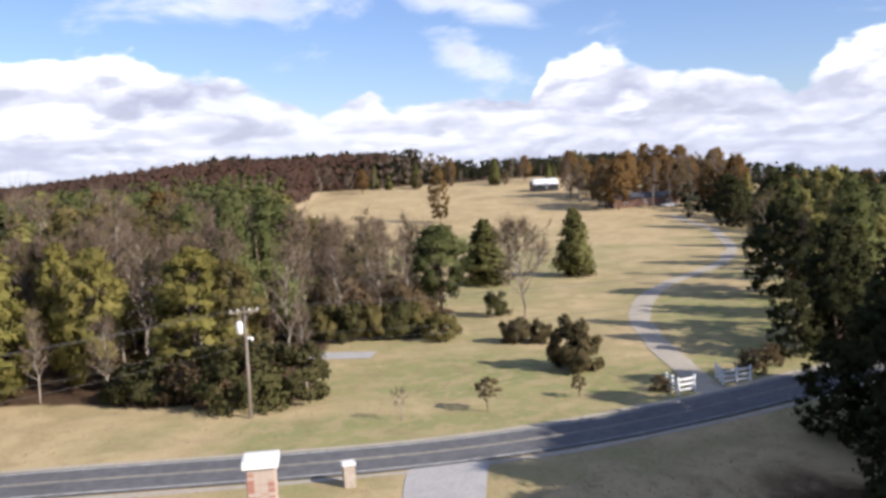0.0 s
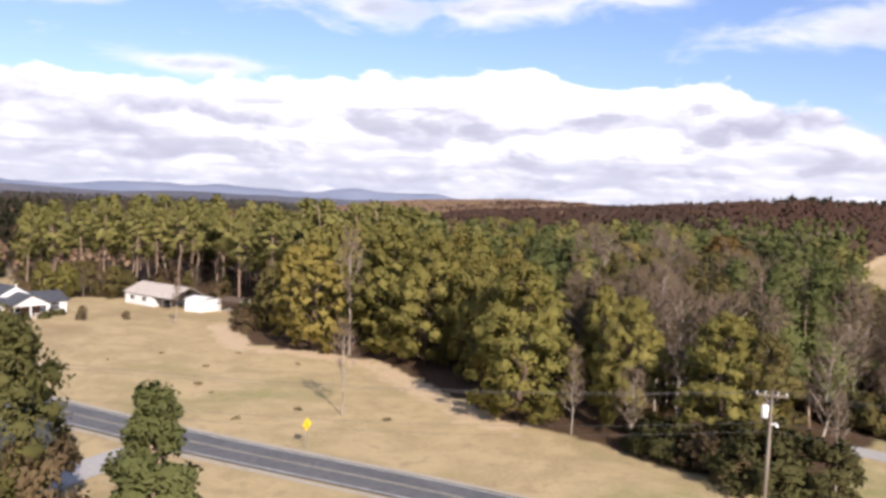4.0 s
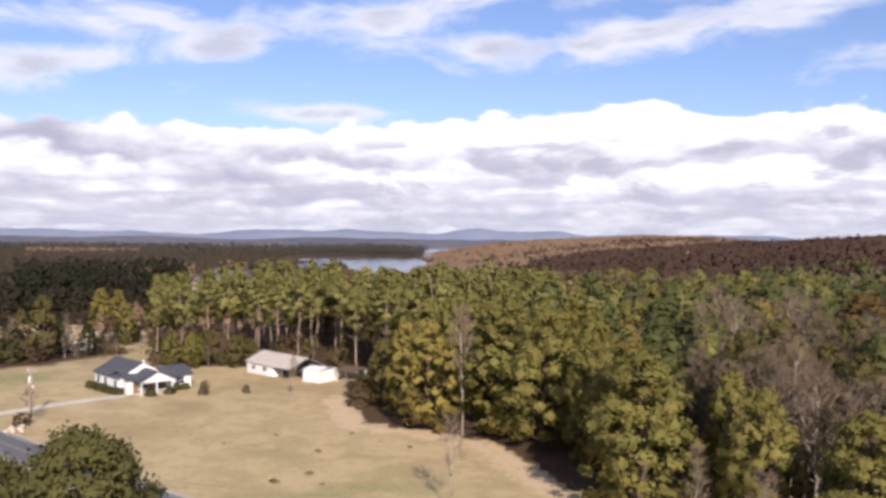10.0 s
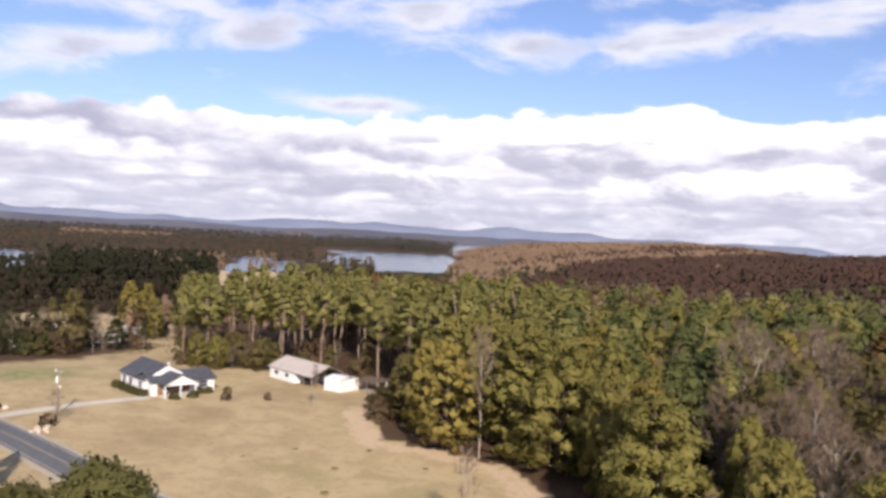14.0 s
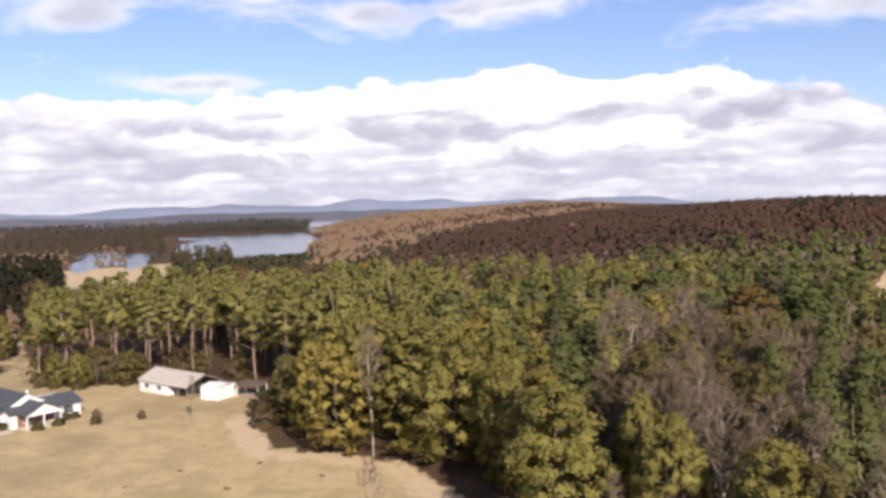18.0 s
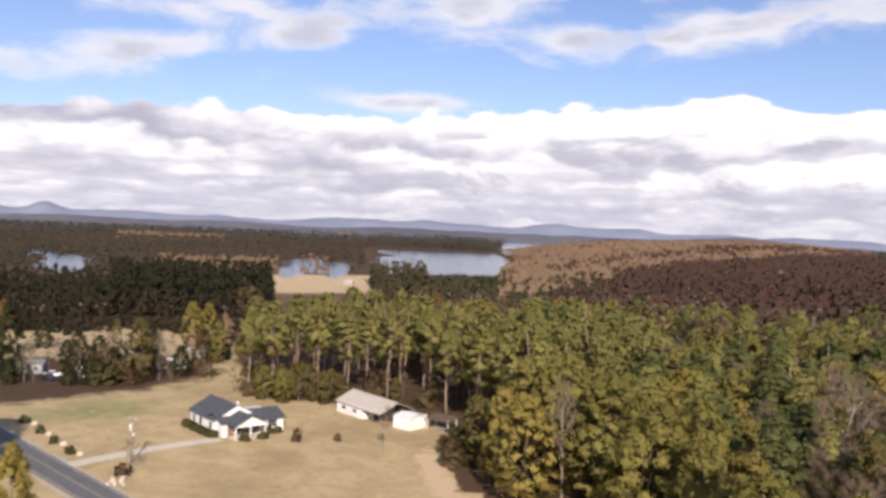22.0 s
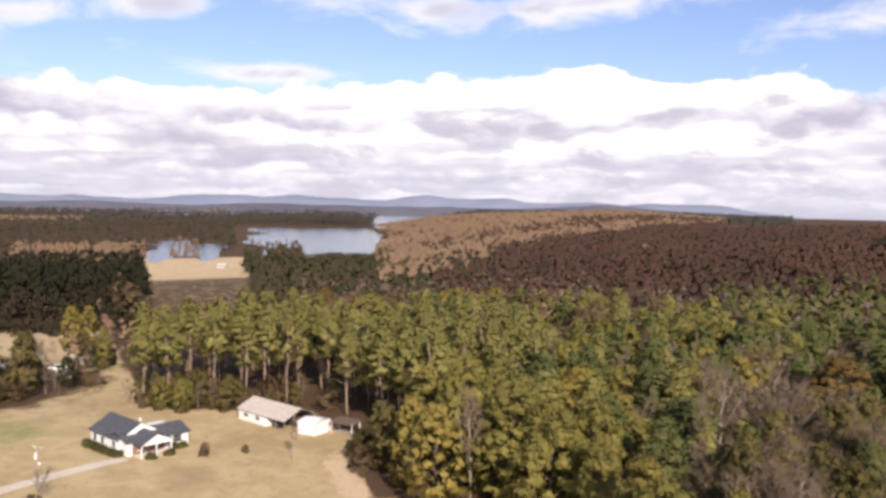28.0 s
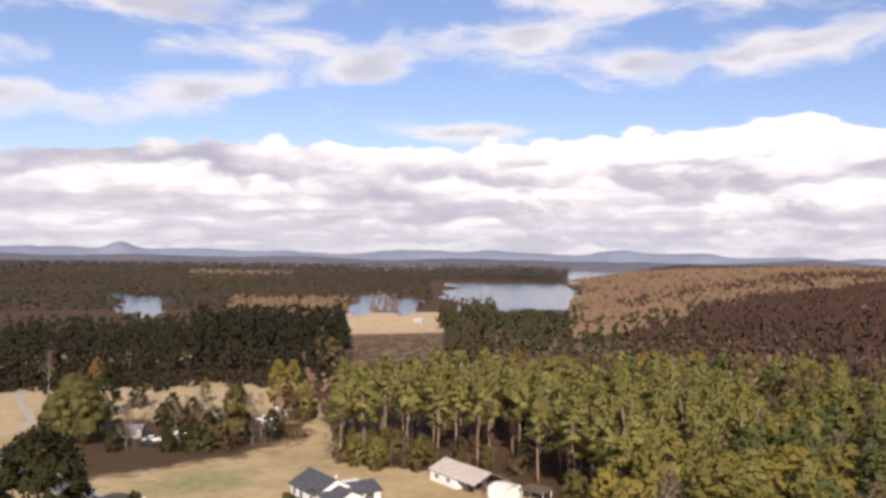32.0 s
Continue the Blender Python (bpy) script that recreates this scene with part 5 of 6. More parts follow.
far_woods("woods", "woods_bare", "leafless brown woods below the ridge", sector(6, 30, 160, 300, in_wood), 520, (11, 15), (2.0, 3.2), 2, 0.05, 3, 80, 0.13)
far_woods("woods", "woods_green", "green pine belt beyond the leafless wood", sector(7, 25, 225, 330, in_wood), 560, (12, 15.5), (2.6, 4.2), 3, 0.15, 4, 60, 0.14)
far_woods("woods", "woods_tan", "pale tan trees at the back of the wood", sector(27, 53, 245, 290), 110, (12, 16), (2.2, 3.6), 16, 0.0, 5, 110, 0.13)
far_woods("woods", "woods_bare", "leafless trees at the back of the wood", sector(22, 50, 240, 310), 330, (12, 16), (1.7, 2.9), 17, 0.0, 4, 56, 0.14)
far_woods("woods", "woods_mixed", "dark pine belt behind the wood", sector(39, 54, 285, 440), 480, (10, 14), (3.4, 5.4), 18, 0.05, 3, 50, 0.12)
far_woods("woods", "woods_bare", "leafless brown trees among the dark pines", sector(33, 52, 290, 430), 240, (11, 15), (2.2, 3.6), 20, 0.05, 3, 60, 0.12)
far_woods("woods", "woods_mixed", "dark pines at the foot of the brown ridge", sector(22, 41, 292, 460, lambda a, d, x, y: in_wood(a, d, x, y) & (np.sin(a * 0.9 + d * 0.03) > 0.15)), 420, (9, 14), (2.8, 4.6), 28, 0.05, 3, 60, 0.12)
far_woods("woods", "woods_brown", "rust and brown oak woods below the ridge", sector(4, 43, 292, 480, in_wood), 2900, (11, 15.5), (3.0, 4.8), 4, 0.0, 3, 26, 0.13)
far_woods("woods", "woods_brown", "rust and brown oak woods on the ridge", sector(4, 43, 470, 800, lambda a, d, x, y: pepper(x, y) > paleness(a, d)), 9000, (11, 14), (4.2, 6.4), 22, 0.0, 2, 8, 0.13)
far_woods("woods", "woods_pine_shade", "dark pine belt on the hilltop", sector(2, 16, 415, 520, lambda a, d, x, y: y > 405), 700, (9, 17), (2.2, 4.0), 5, 0.0, 4, 30, 0.14)
far_woods("woods", "woods_pine_shade", "low dark pines beyond the hilltop barn", sector(-14, 2, 415, 520, lambda a, d, x, y: y > 405), 600, (4, 9), (2.2, 4.0), 26, 0.0, 3, 30, 0.14)
far_woods("woods", "woods_bare", "leafless trees along the hilltop", sector(0, 18, 405, 470, lambda a, d, x, y: y > 398), 240, (8, 14), (2.0, 3.4), 23, 0.0, 3, 40, 0.14)
far_woods("woods", "woods_tan", "pale tan woods on the far slope", sector(24, 46.5, 500, 2100, lambda a, d, x, y: pepper(x, y) < paleness(a, d)), 17000, (11.5, 14.5), (4.8, 8.0), 6, 0.0, 2, 3, 0.13)
far_woods("woods", "woods_brown", "brown oaks among the tan woods", sector(24, 45, 760, 2000, lambda a, d, x, y: pepper(x, y) > paleness(a, d) * 0.85), 9000, (11.5, 14.5), (4.8, 8.0), 24, 0.0, 2, 3, 0.13)
far_woods("woods", "woods_pine_shade", "dark pine woods beyond the west fields, cloud shade painted in", sector(61.3, 71, 400, 640, lambda a, d, x, y: d > 412 + 16 * np.sin(a * 1.3) + 10 * np.sin(a * 3.1)), 620, (13, 28), (3.0, 5.0), 7, 0.3, 3, 44, 0.15)
far_woods("woods", "woods_pine_shade", "leafless woods and pines beyond the west fields, cloud shade painted in", sector(69, 96, 400, 660, lambda a, d, x, y: (d > 425 + 22 * np.sin(a * 1.7) + 14 * np.sin(a * 4.1)) & (np.sin(a * 2.3 + d * 0.021) > -0.75)), 1500, (9, 21), (2.8, 4.8), 27, 0.1, 3, 24, 0.15)
far_woods("brush", "woods_brush_shade", "low brown brush in front of the pine woods, painted dark as shaded", sector(62, 96, 336, 425, lambda a, d, x, y: d > 352 + 10 * np.sin(a * 1.1) + 6 * np.sin(a * 2.9)), 2600, (2, 5.5), (1.7, 3.0), 8, 0.0, 2, 12, 0.17)
far_woods("woods", "woods_brush_shade", "leafless brown trees before the pine woods, painted dark as shaded", sector(61.5, 96, 372, 440), 460, (7, 15), (2.4, 4.0), 19, 0.05, 3, 60, 0.16)
far_woods("woods", "woods_mixed", "dark woods along the near lake shore", sector(38, 54.5, 430, 900, lambda a, d, x, y: (a > 45.5) | (d < 640)), 1700, (8.5, 14), (5.5, 8.5), 9, 0.0, 2, 18, 0.12)
far_woods("woods", "woods_mixed", "low dark woods at the water's edge", sector(43.5, 55, 890, 1060), 520, (3.5, 6.5), (4.0, 6.5), 29, 0.0, 2, 20, 0.12)
far_woods("woods", "woods_mixed", "tall dark trees standing before the lake", sector(51.0, 54.9, 800, 960), 90, (17, 27), (4.5, 7.0), 30, 0.0, 4, 40, 0.12)
far_woods("woods", "woods_tan", "yellowing trees along the crop field", sector(55.6, 62.2, 1058, 1092), 60, (13, 24), (4.5, 7.5), 10, 0.0, 4, 40, 0.12)
far_woods("woods", "woods_tan", "yellowing trees behind the west woods", sector(62, 68.5, 900, 1060), 260, (16, 23), (4.5, 7.5), 25, 0.0, 3, 24, 0.12)
far_woods("woods", "woods_tan", "pale autumn trees behind the pine grove", sector(40, 66, 268, 425, lambda a, d, x, y: (d < 330) | (a < 52)), 300, (6, 10), (2.6, 4.2), 14, 0.0, 4, 90, 0.14)
far_woods("woods", "woods_lake", "dark woods round the lake", sector(47, 100, 1110, 2600, lambda a, d, x, y: (a > 55.5) | (d > 2240)), 11000, (11, 16), (7.0, 11.0), 11, 0.0, 2, 4, 0.13)
far_woods("woods", "woods_far_haze", "distant brown and green woods", sector(20, 100, 2300, 4500), 9000, (12, 18), (11.0, 18.0), 12, 0.0, 2, 3, 0.2)
far_woods("woods", "woods_tan", "brown autumn stand on the far shore", sector(64.5, 71, 2280, 2560), 420, (12, 17), (8.0, 12.0), 31, 0.0, 2, 4)
far_woods("woods", "woods_tan", "pale autumn stands beyond the lake", sector(54.5, 61, 3700, 4050), 300, (10, 15), (10.0, 16.0), 32, 0.0, 2, 3)
far_woods("woods", "woods_far_haze", "wooded point reaching into the lake", sector(46.5, 54, 2240, 2620), 520, (15, 24), (7.0, 11.0), 15, 0.0, 2, 6)
far_woods("woods", "woods_pine_shade", "dark woods to the east", sector(-48, -14, 240, 480), 700, (5, 9), (3.5, 5.0), 13, 0.0, 4, 14, 0.14)


# ---- hills on the skyline ----
def hills(name, label, d, mat, z0, rise, seed, a0=12, a1=100, bumps=()):
    az = np.radians(np.arange(a0, a1, 0.2))
    prof = np.array([noise.fractal((a * 9 + seed, seed * 1.7, 0.3), 1.0, 2.0, 5) for a in az])
    top = z0 + rise * (0.35 + 0.5 * prof)
    for c, wd, hh in bumps:
        top += hh * np.exp(-((np.degrees(az) - c) / wd) ** 2)
    top -= 70 * ss(27, 15, np.degrees(az))
    verts, faces = [], []
    rows = [(0.90, 0.0), (0.94, 0.35), (0.97, 0.75), (1.0, 1.0), (1.03, 0.6)]
    for i, a in enumerate(az):
        for k, f in rows:
            verts.append((-math.sin(a) * d * k, math.cos(a) * d * k, LAKE - 3 + (top[i] - LAKE + 3) * f))
    m = len(rows)
    for i in range(len(az) - 1):
        for j in range(m - 1):
            faces.append((i * m + j, (i + 1) * m + j, (i + 1) * m + j + 1, i * m + j + 1))
    return tagged(raw(name, verts, faces, mat, smooth=True), label, "hills", kind="structure")


# air haze is painted into the blue-grey base colour of both ridges
M["hill_far_haze"] = plain("hazy_far_hills", (0.205, 0.24, 0.32), (0.25, 0.275, 0.35), 0.004, 1.0, bump=0.0, spec=0.0)
M["hill_mid_haze"] = plain("hazy_middle_hills", (0.115, 0.125, 0.16), (0.16, 0.15, 0.165), 0.01, 1.0, bump=0.0, spec=0.0)
hills("backdrop", "low hills on the horizon, haze painted blue", 4750, "hill_far_haze", 28, 44, 3.0, bumps=[(75.1, 0.9, 42), (73.0, 1.6, 18), (51.7, 1.2, 22), (43.5, 1.6, 22), (37.9, 1.4, 28), (56, 4, 10)])
hills("backdrop", "wooded rise before the horizon", 4350, "hill_mid_haze", 4, 26, 8.0, bumps=[(31, 2.5, 18), (64, 3, 8)])


# ---- grass: dry tufts over the near pasture ----
def tufts():
    r = np.random.default_rng(77)
    n = 16000
    d = 38 + 100 * r.uniform(0, 1, n) ** 1.5
    az = np.radians(r.uniform(-22, 84, n))
    x, y = -d * np.sin(az), d * np.cos(az)
    ok = (~inside(x, y, EDGE)) & (~inside(x, y, EAST)) & (edge_distance(x, y, CENTRE, False) > 3.6) & (edge_distance(x, y, LANE, False) > 2.2)
    ok &= edge_distance(x, y, [(-0.6, 56), (-0.9, 52), (-1.2, 46), (-1.0, 30)], False) > 2.6
    ok &= edge_distance(x, y, [(-136.3, 42.5), (-139.6, 57), (-140.2, 69.5)], False) > 2.0
    patch = np.array([noise.noise((a * 0.06, b * 0.06, 0.5)) for a, b in zip(x, y)])
    ok &= patch > r.uniform(-0.55, 0.35, n)
    x, y = x[ok], y[ok]
    k = len(x)
    z = height(x, y)
    size = r.uniform(0.05, 0.11, k)
    verts, base = np.empty((k, 3, 3, 3)), np.stack([x, y, z], 1)
    for b in range(3):
        a = r.uniform(0, 6.28, k)
        side = np.stack([np.cos(a), np.sin(a), 0 * a], 1) * (size * 0.5)[:, None]
        lean = np.stack([np.cos(a + 1.2), np.sin(a + 1.2), 0 * a], 1) * (size * 0.5)[:, None]
        verts[:, b, 0], verts[:, b, 1] = base - side, base + side
        verts[:, b, 2] = base + lean + np.stack([0 * a, 0 * a, size * r.uniform(0.7, 1.2, k)], 1)
    v = verts.reshape(-1, 3)
    ob = raw("grass", v, np.arange(len(v)).reshape(-1, 3), "grass")
    tagged(ob, "dry tan grass tufts scattered over the pasture", "grass", kind="stuff")


tufts()

# ---- the ranch house ----
def gable(bm, x0, x1, y0, y1, eave, ridge, axis, over=0.4, thick=0.14):
    """A pitched roof slab pair; axis is the way of the ridge."""
    if axis == "x":
        c = (y0 + y1) / 2
        prof = [(y0 - over, eave - over * (ridge - eave) / (c - y0)), (c, ridge), (y1 + over, eave - over * (ridge - eave) / (c - y0))]
        put = lambda s, p: (s, p[0], p[1])
        ends = (x0 - over, x1 + over)
    else:
        c = (x0 + x1) / 2
        prof = [(x0 - over, eave - over * (ridge - eave) / (c - x0)), (c, ridge), (x1 + over, eave - over * (ridge - eave) / (c - x0))]
        put = lambda s, p: (p[0], s, p[1])
        ends = (y0 - over, y1 + over)
    loops = []
    for s in ends:
        ring = [put(s, p) for p in prof] + [put(s, (p[0], p[1] + thick)) for p in prof[::-1]]
        loops.append([bm.verts.new(v) for v in ring])
    a, b = loops
    for i in range(6):
        bm.faces.new((a[i], a[(i + 1) % 6], b[(i + 1) % 6], b[i]))
    for l in loops:
        bm.faces.new((l[0], l[1], l[4], l[5]))
        bm.faces.new((l[1], l[2], l[3], l[4]))
    bmesh.ops.recalc_face_normals(bm, faces=bm.faces)
    return bm


def gable_wall(bm, at, y0, y1, eave, ridge, axis, thick=0.12):
    c = (y0 + y1) / 2
    pts = [(y0, eave), (y1, eave), (c, ridge)]
    rings = []
    for s in (at, at - thick):
        rings.append([bm.verts.new((s, p, z) if axis == "x" else (p, s, z)) for p, z in pts])
    a, b = rings
    bm.faces.new(a)
    bm.faces.new(b[::-1])
    for i in range(3):
        bm.faces.new((a[i], b[i], b[(i + 1) % 3], a[(i + 1) % 3]))
    bmesh.ops.recalc_face_normals(bm, faces=bm.faces)
    return bm


def window(parent, x, y, z, w, h, face):
    """A framed window standing proud of the wall; face is the wall's outward way: +x, -y."""
    def at(u0, u1, z0, z1, d0, d1):
        if face == "+x":
            return boxed(x + d0, y + u0, z + z0, x + d1, y + u1, z + z1)
        return boxed(x + u0, y - d1, z + z0, x + u1, y - d0, z + z1)
    win = part("window", at(-w / 2 - 0.08, w / 2 + 0.08, -0.08, h + 0.08, 0.0, 0.035), "white_paint", parent)
    part("pane", at(-w / 2, w / 2, 0, h / 2 - 0.03, 0.036, 0.05), "glass", win)
    part("pane", at(-w / 2, w / 2, h / 2 + 0.03, h, 0.036, 0.05), "glass", win)
    part("sill", at(-w / 2 - 0.12, w / 2 + 0.12, -0.14, -0.08, 0.0, 0.1), "white_paint", win)
    return win


def ranch_house():
    x, y = -142.0, 75.5
    h = tagged(empty("ranch_house", pose(0, 0, zg(x, y))), "white single-storey ranch house with charcoal shingle roof and gabled porch", "house")
    # rear wing, ridge running east-west, standing higher than the front
    part("wall", boxed(-153.2, 69.9, -0.3, -143.2, 77.9, 2.7), "white_wall", h)
    part("roof", gable(bmesh.new(), -153.2, -143.0, 69.9, 77.9, 2.73, 4.9, "x"), "shingle", h)
    part("gable_wall", gable_wall(bmesh.new(), -143.19, 70.0, 77.8, 2.7, 4.8, "x"), "white_wall", h)
    part("fascia", gable_wall(bmesh.new(), -142.62, 69.45, 78.35, 2.6, 4.95, "x", 0.06), "white_paint", h)
    part("lean_to_roof", boxed(-148.5, 77.9, 2.9, -143.4, 81.2, 3.02), "white_metal", h, "flat white sheet roof behind the gable")
    part("lean_to_wall", boxed(-148.3, 77.9, -0.3, -147.45, 81.0, 2.9), "white_wall", h)
    # front wing, ridge running north-south
    part("wall", boxed(-147.4, 70.2, -0.3, -140.8, 82.0, 2.4), "white_wall", h)
    part("roof", gable(bmesh.new(), -147.3, -140.8, 70.2, 82.0, 2.45, 3.7, "y"), "shingle", h)
    part("gable_wall", gable_wall(bmesh.new(), 81.99, -147.2, -140.9, 2.4, 3.6, "y"), "white_wall", h)
    # porch with its own gable
    part("roof", gable(bmesh.new(), -144.3, -137.9, 71.2, 77.2, 2.45, 3.95, "x", 0.3), "shingle", h)
    part("gable_wall", gable_wall(bmesh.new(), -137.95, 71.1, 77.3, 2.43, 3.85, "x"), "white_wall", h)
    part("beam", boxed(-138.25, 71.2, 2.15, -138.0, 77.2, 2.43), "white_paint", h)
    for py in (71.4, 74.2, 77.0):
        part("post", boxed(-138.22, py - 0.1, 0.1, -138.02, py + 0.1, 2.15), "white_paint", h)
    part("porch_floor", boxed(-140.8, 71.1, -0.2, -137.7, 77.3, 0.12), "concrete", h)
    part("porch_wall", boxed(-140.8, 71.15, 0.12, -140.77, 77.25, 2.4), "brick", h, "brown brick wall at the back of the porch")
    for py in (71.5, 74.3):
        part("railing", boxed(-138.16, py + 0.1, 0.75, -138.08, py + 2.6, 0.83), "white_paint", h)
    part("door", boxed(-140.77, 75.2, 0.12, -140.71, 76.2, 2.1), "dark", h, "dark front door under the porch")
    window(h, -140.77, 73.0, 0.8, 1.6, 1.25, "+x")
    window(h, -140.8, 79.8, 0.9, 1.7, 1.2, "+x")
    for wx in (-151.6, -148.8):
        window(h, wx, 69.9, 0.95, 1.1, 1.2, "-y")
    window(h, -144.8, 69.9, 0.95, 1.0, 1.1, "-y")
    part("vent", boxed(-146.2, 75.4, 4.3, -145.9, 75.7, 4.9), "white_metal", h, "small white roof vent")
    part("foundation", boxed(-153.25, 69.8, -0.4, -143.1, 69.89, 0.3), "brick", h)


ranch_house()


def long_building():
    h = tagged(empty("outbuilding", pose(0, 0, zg(-143, 103))), "long white outbuilding with weathered tin roof and open carport", "outbuilding")
    part("wall", boxed(-150, 99.3, -0.3, -141.0, 107.2, 2.15), "white_metal", h)
    part("roof", gable(bmesh.new(), -150, -135.2, 99.3, 107.2, 2.2, 3.9, "x", 0.35, 0.08), "tin", h)
    part("gable_wall", gable_wall(bmesh.new(), -141.0, 99.4, 107.1, 2.15, 3.8, "x"), "white_metal", h)
    for px, py in [(-135.5, 99.6), (-135.5, 103.2), (-135.5, 106.9), (-138.2, 99.6)]:
        part("post", boxed(px - 0.08, py - 0.08, -0.2, px + 0.08, py + 0.08, 2.2), "pole_wood", h)
    # back wall added to keep the carport dark inside
    part("back_wall", boxed(-140.9, 106.9, -0.2, -135.3, 107.1, 2.2), "pole_wood", h)
    part("ridge_cap", boxed(-150.3, 103.13, 3.96, -134.9, 103.37, 4.03), "tin", h)
    for k in range(24):
        x0 = -150.3 + k * 0.64
        rib = bmesh.new()
        tube(rib, [(x0, 98.95, 2.14), (x0, 103.25, 4.0)], [0.03, 0.03], 4)
        part("rib", rib, "tin", h)
    for wx in (-147.5, -143.6):
        window(h, wx, 99.3, 0.85, 1.3, 0.75, "-y")


long_building()


def white_shed():
    h = tagged(empty("garden_shed", pose(-131.2, 103.4, zg(-130, 103), 0, 0, 12) @ Matrix.Diagonal((0.82, 0.82, 0.95, 1))), "white metal garden shed with low pitched roof", "shed")
    part("wall", boxed(-2.5, -3.0, -0.3, 2.5, 3.0, 2.35), "white_metal", h)
    part("roof", gable(bmesh.new(), -2.5, 2.5, -3.0, 3.0, 2.38, 2.85, "x", 0.1, 0.05), "white_metal", h)
    part("door", boxed(2.5, -0.9, 0.0, 2.54, 0.9, 2.0), "white_paint", h)


white_shed()


def lean_to():
    h = tagged(empty("lean_to", pose(-126.2, 107.0, zg(-126, 107), 0, 0, 12)), "low brown lean-to with stacked boards behind the white shed", "shed")
    for px, py in [(-2.4, -1.3), (2.4, -1.3), (-2.4, 1.3), (2.4, 1.3)]:
        part("post", boxed(px - 0.07, py - 0.07, -0.2, px + 0.07, py + 0.07, 2.3), "white_paint", h)
    roof = boxed(-2.8, -1.7, 2.3, 2.8, 1.7, 2.38)
    bmesh.ops.rotate(roof, verts=roof.verts, cent=(0, 0, 2.3), matrix=Matrix.Rotation(radians(9), 3, "X"))
    part("roof", roof, "bark", h, "sagging brown board roof")
    for k in range(7):
        part("board", boxed(-2.0 + 0.05 * k, -0.9 + 0.22 * k, 0.0, 2.0 - 0.07 * k, -0.72 + 0.22 * k, 0.25 + 0.12 * (k % 3)), "pole_wood", h)


lean_to()


for i, (bx, by) in enumerate([(-152.7, 68.8), (-151.2, 68.8), (-149.9, 68.8), (-148.3, 68.8), (-146.7, 68.8), (-145.0, 68.9), (-143.5, 69.0), (-142.0, 69.2), (-139.7, 78.5), (-139.6, 80.2), (-137.0, 72.6), (-137.0, 76.0)]):
    m = bush(300 + i, h=1.1, spread=0.95)
    m.matrix_basis = pose(bx, by, zg(bx, by))
    tagged(m, "low clipped foundation shrub against the white wall", "shrub", "foundation shrubs")


# ---- vehicles ----
def vehicle(x, y, turn, paint, label, pickup=False, scale=1.0):
    c = tagged(empty("pickup_truck" if pickup else "car", pose(x, y, zg(x, y), 0, 0, turn) @ Matrix.Scale(scale, 4)), label, "truck" if pickup else "car")
    prof = [(-2.25, 0.35), (-2.3, 0.85), (-2.1, 0.98), (2.0, 1.0), (2.3, 0.8), (2.3, 0.35)]
    cab = [(-0.2, 0.98), (0.15, 1.62), (1.0, 1.66), (1.55, 1.0)] if pickup else [(-1.6, 0.98), (-1.1, 1.45), (0.4, 1.48), (1.2, 1.0)]

    def side(points, w0, w1):
        bm = bmesh.new()
        top = max(p[1] for p in points)
        low = min(p[1] for p in points)
        rings = [[bm.verts.new((px, s * (w0 + (w1 - w0) * (pz - low) / (top - low)), pz)) for px, pz in points] for s in (-1, 1)]
        bm.faces.new(rings[0])
        bm.faces.new(rings[1][::-1])
        n = len(points)
        for i in range(n):
            bm.faces.new((rings[0][i], rings[1][i], rings[1][(i + 1) % n], rings[0][(i + 1) % n]))
        bmesh.ops.recalc_face_normals(bm, faces=bm.faces)
        return bm
    part("body", side(prof, 0.88, 0.84), paint, c)
    part("cabin", side(cab, 0.80, 0.62), "glass", c)
    part("roof", boxed(min(p[0] for p in cab[1:3]), -0.62, cab[1][1], max(p[0] for p in cab[1:3]), 0.62, cab[1][1] + 0.06), paint, c)
    for wx in (-1.4, 1.4):
        for wy in (-0.8, 0.8):
            bm = bmesh.new()
            bmesh.ops.create_cone(bm, segments=14, radius1=0.34, radius2=0.34, depth=0.22, cap_ends=True, matrix=pose(wx, wy, 0.34, 90))
            part("wheel", bm, "dark", c)
    return c


vehicle(-138.6, 102.0, 95, "dark", "dark sedan parked under the tin carport")
vehicle(-137.0, 105.0, 92, "dark", "dark car parked deep in the carport")


# ---- poles and wires ----
def cable(a, b, sag, r=0.008, label="thin overhead utility wire between wooden poles"):
    a, b = Vector(a), Vector(b)
    n = 20
    pts = []
    for i in range(n + 1):
        u = i / n
        p = a.lerp(b, u)
        p.z -= sag * 4 * u * (1 - u)
        pts.append(tuple(p))
    return tagged(part("power_line", tube(bmesh.new(), pts, [r] * (n + 1), 4), "wire"), label, "cable")


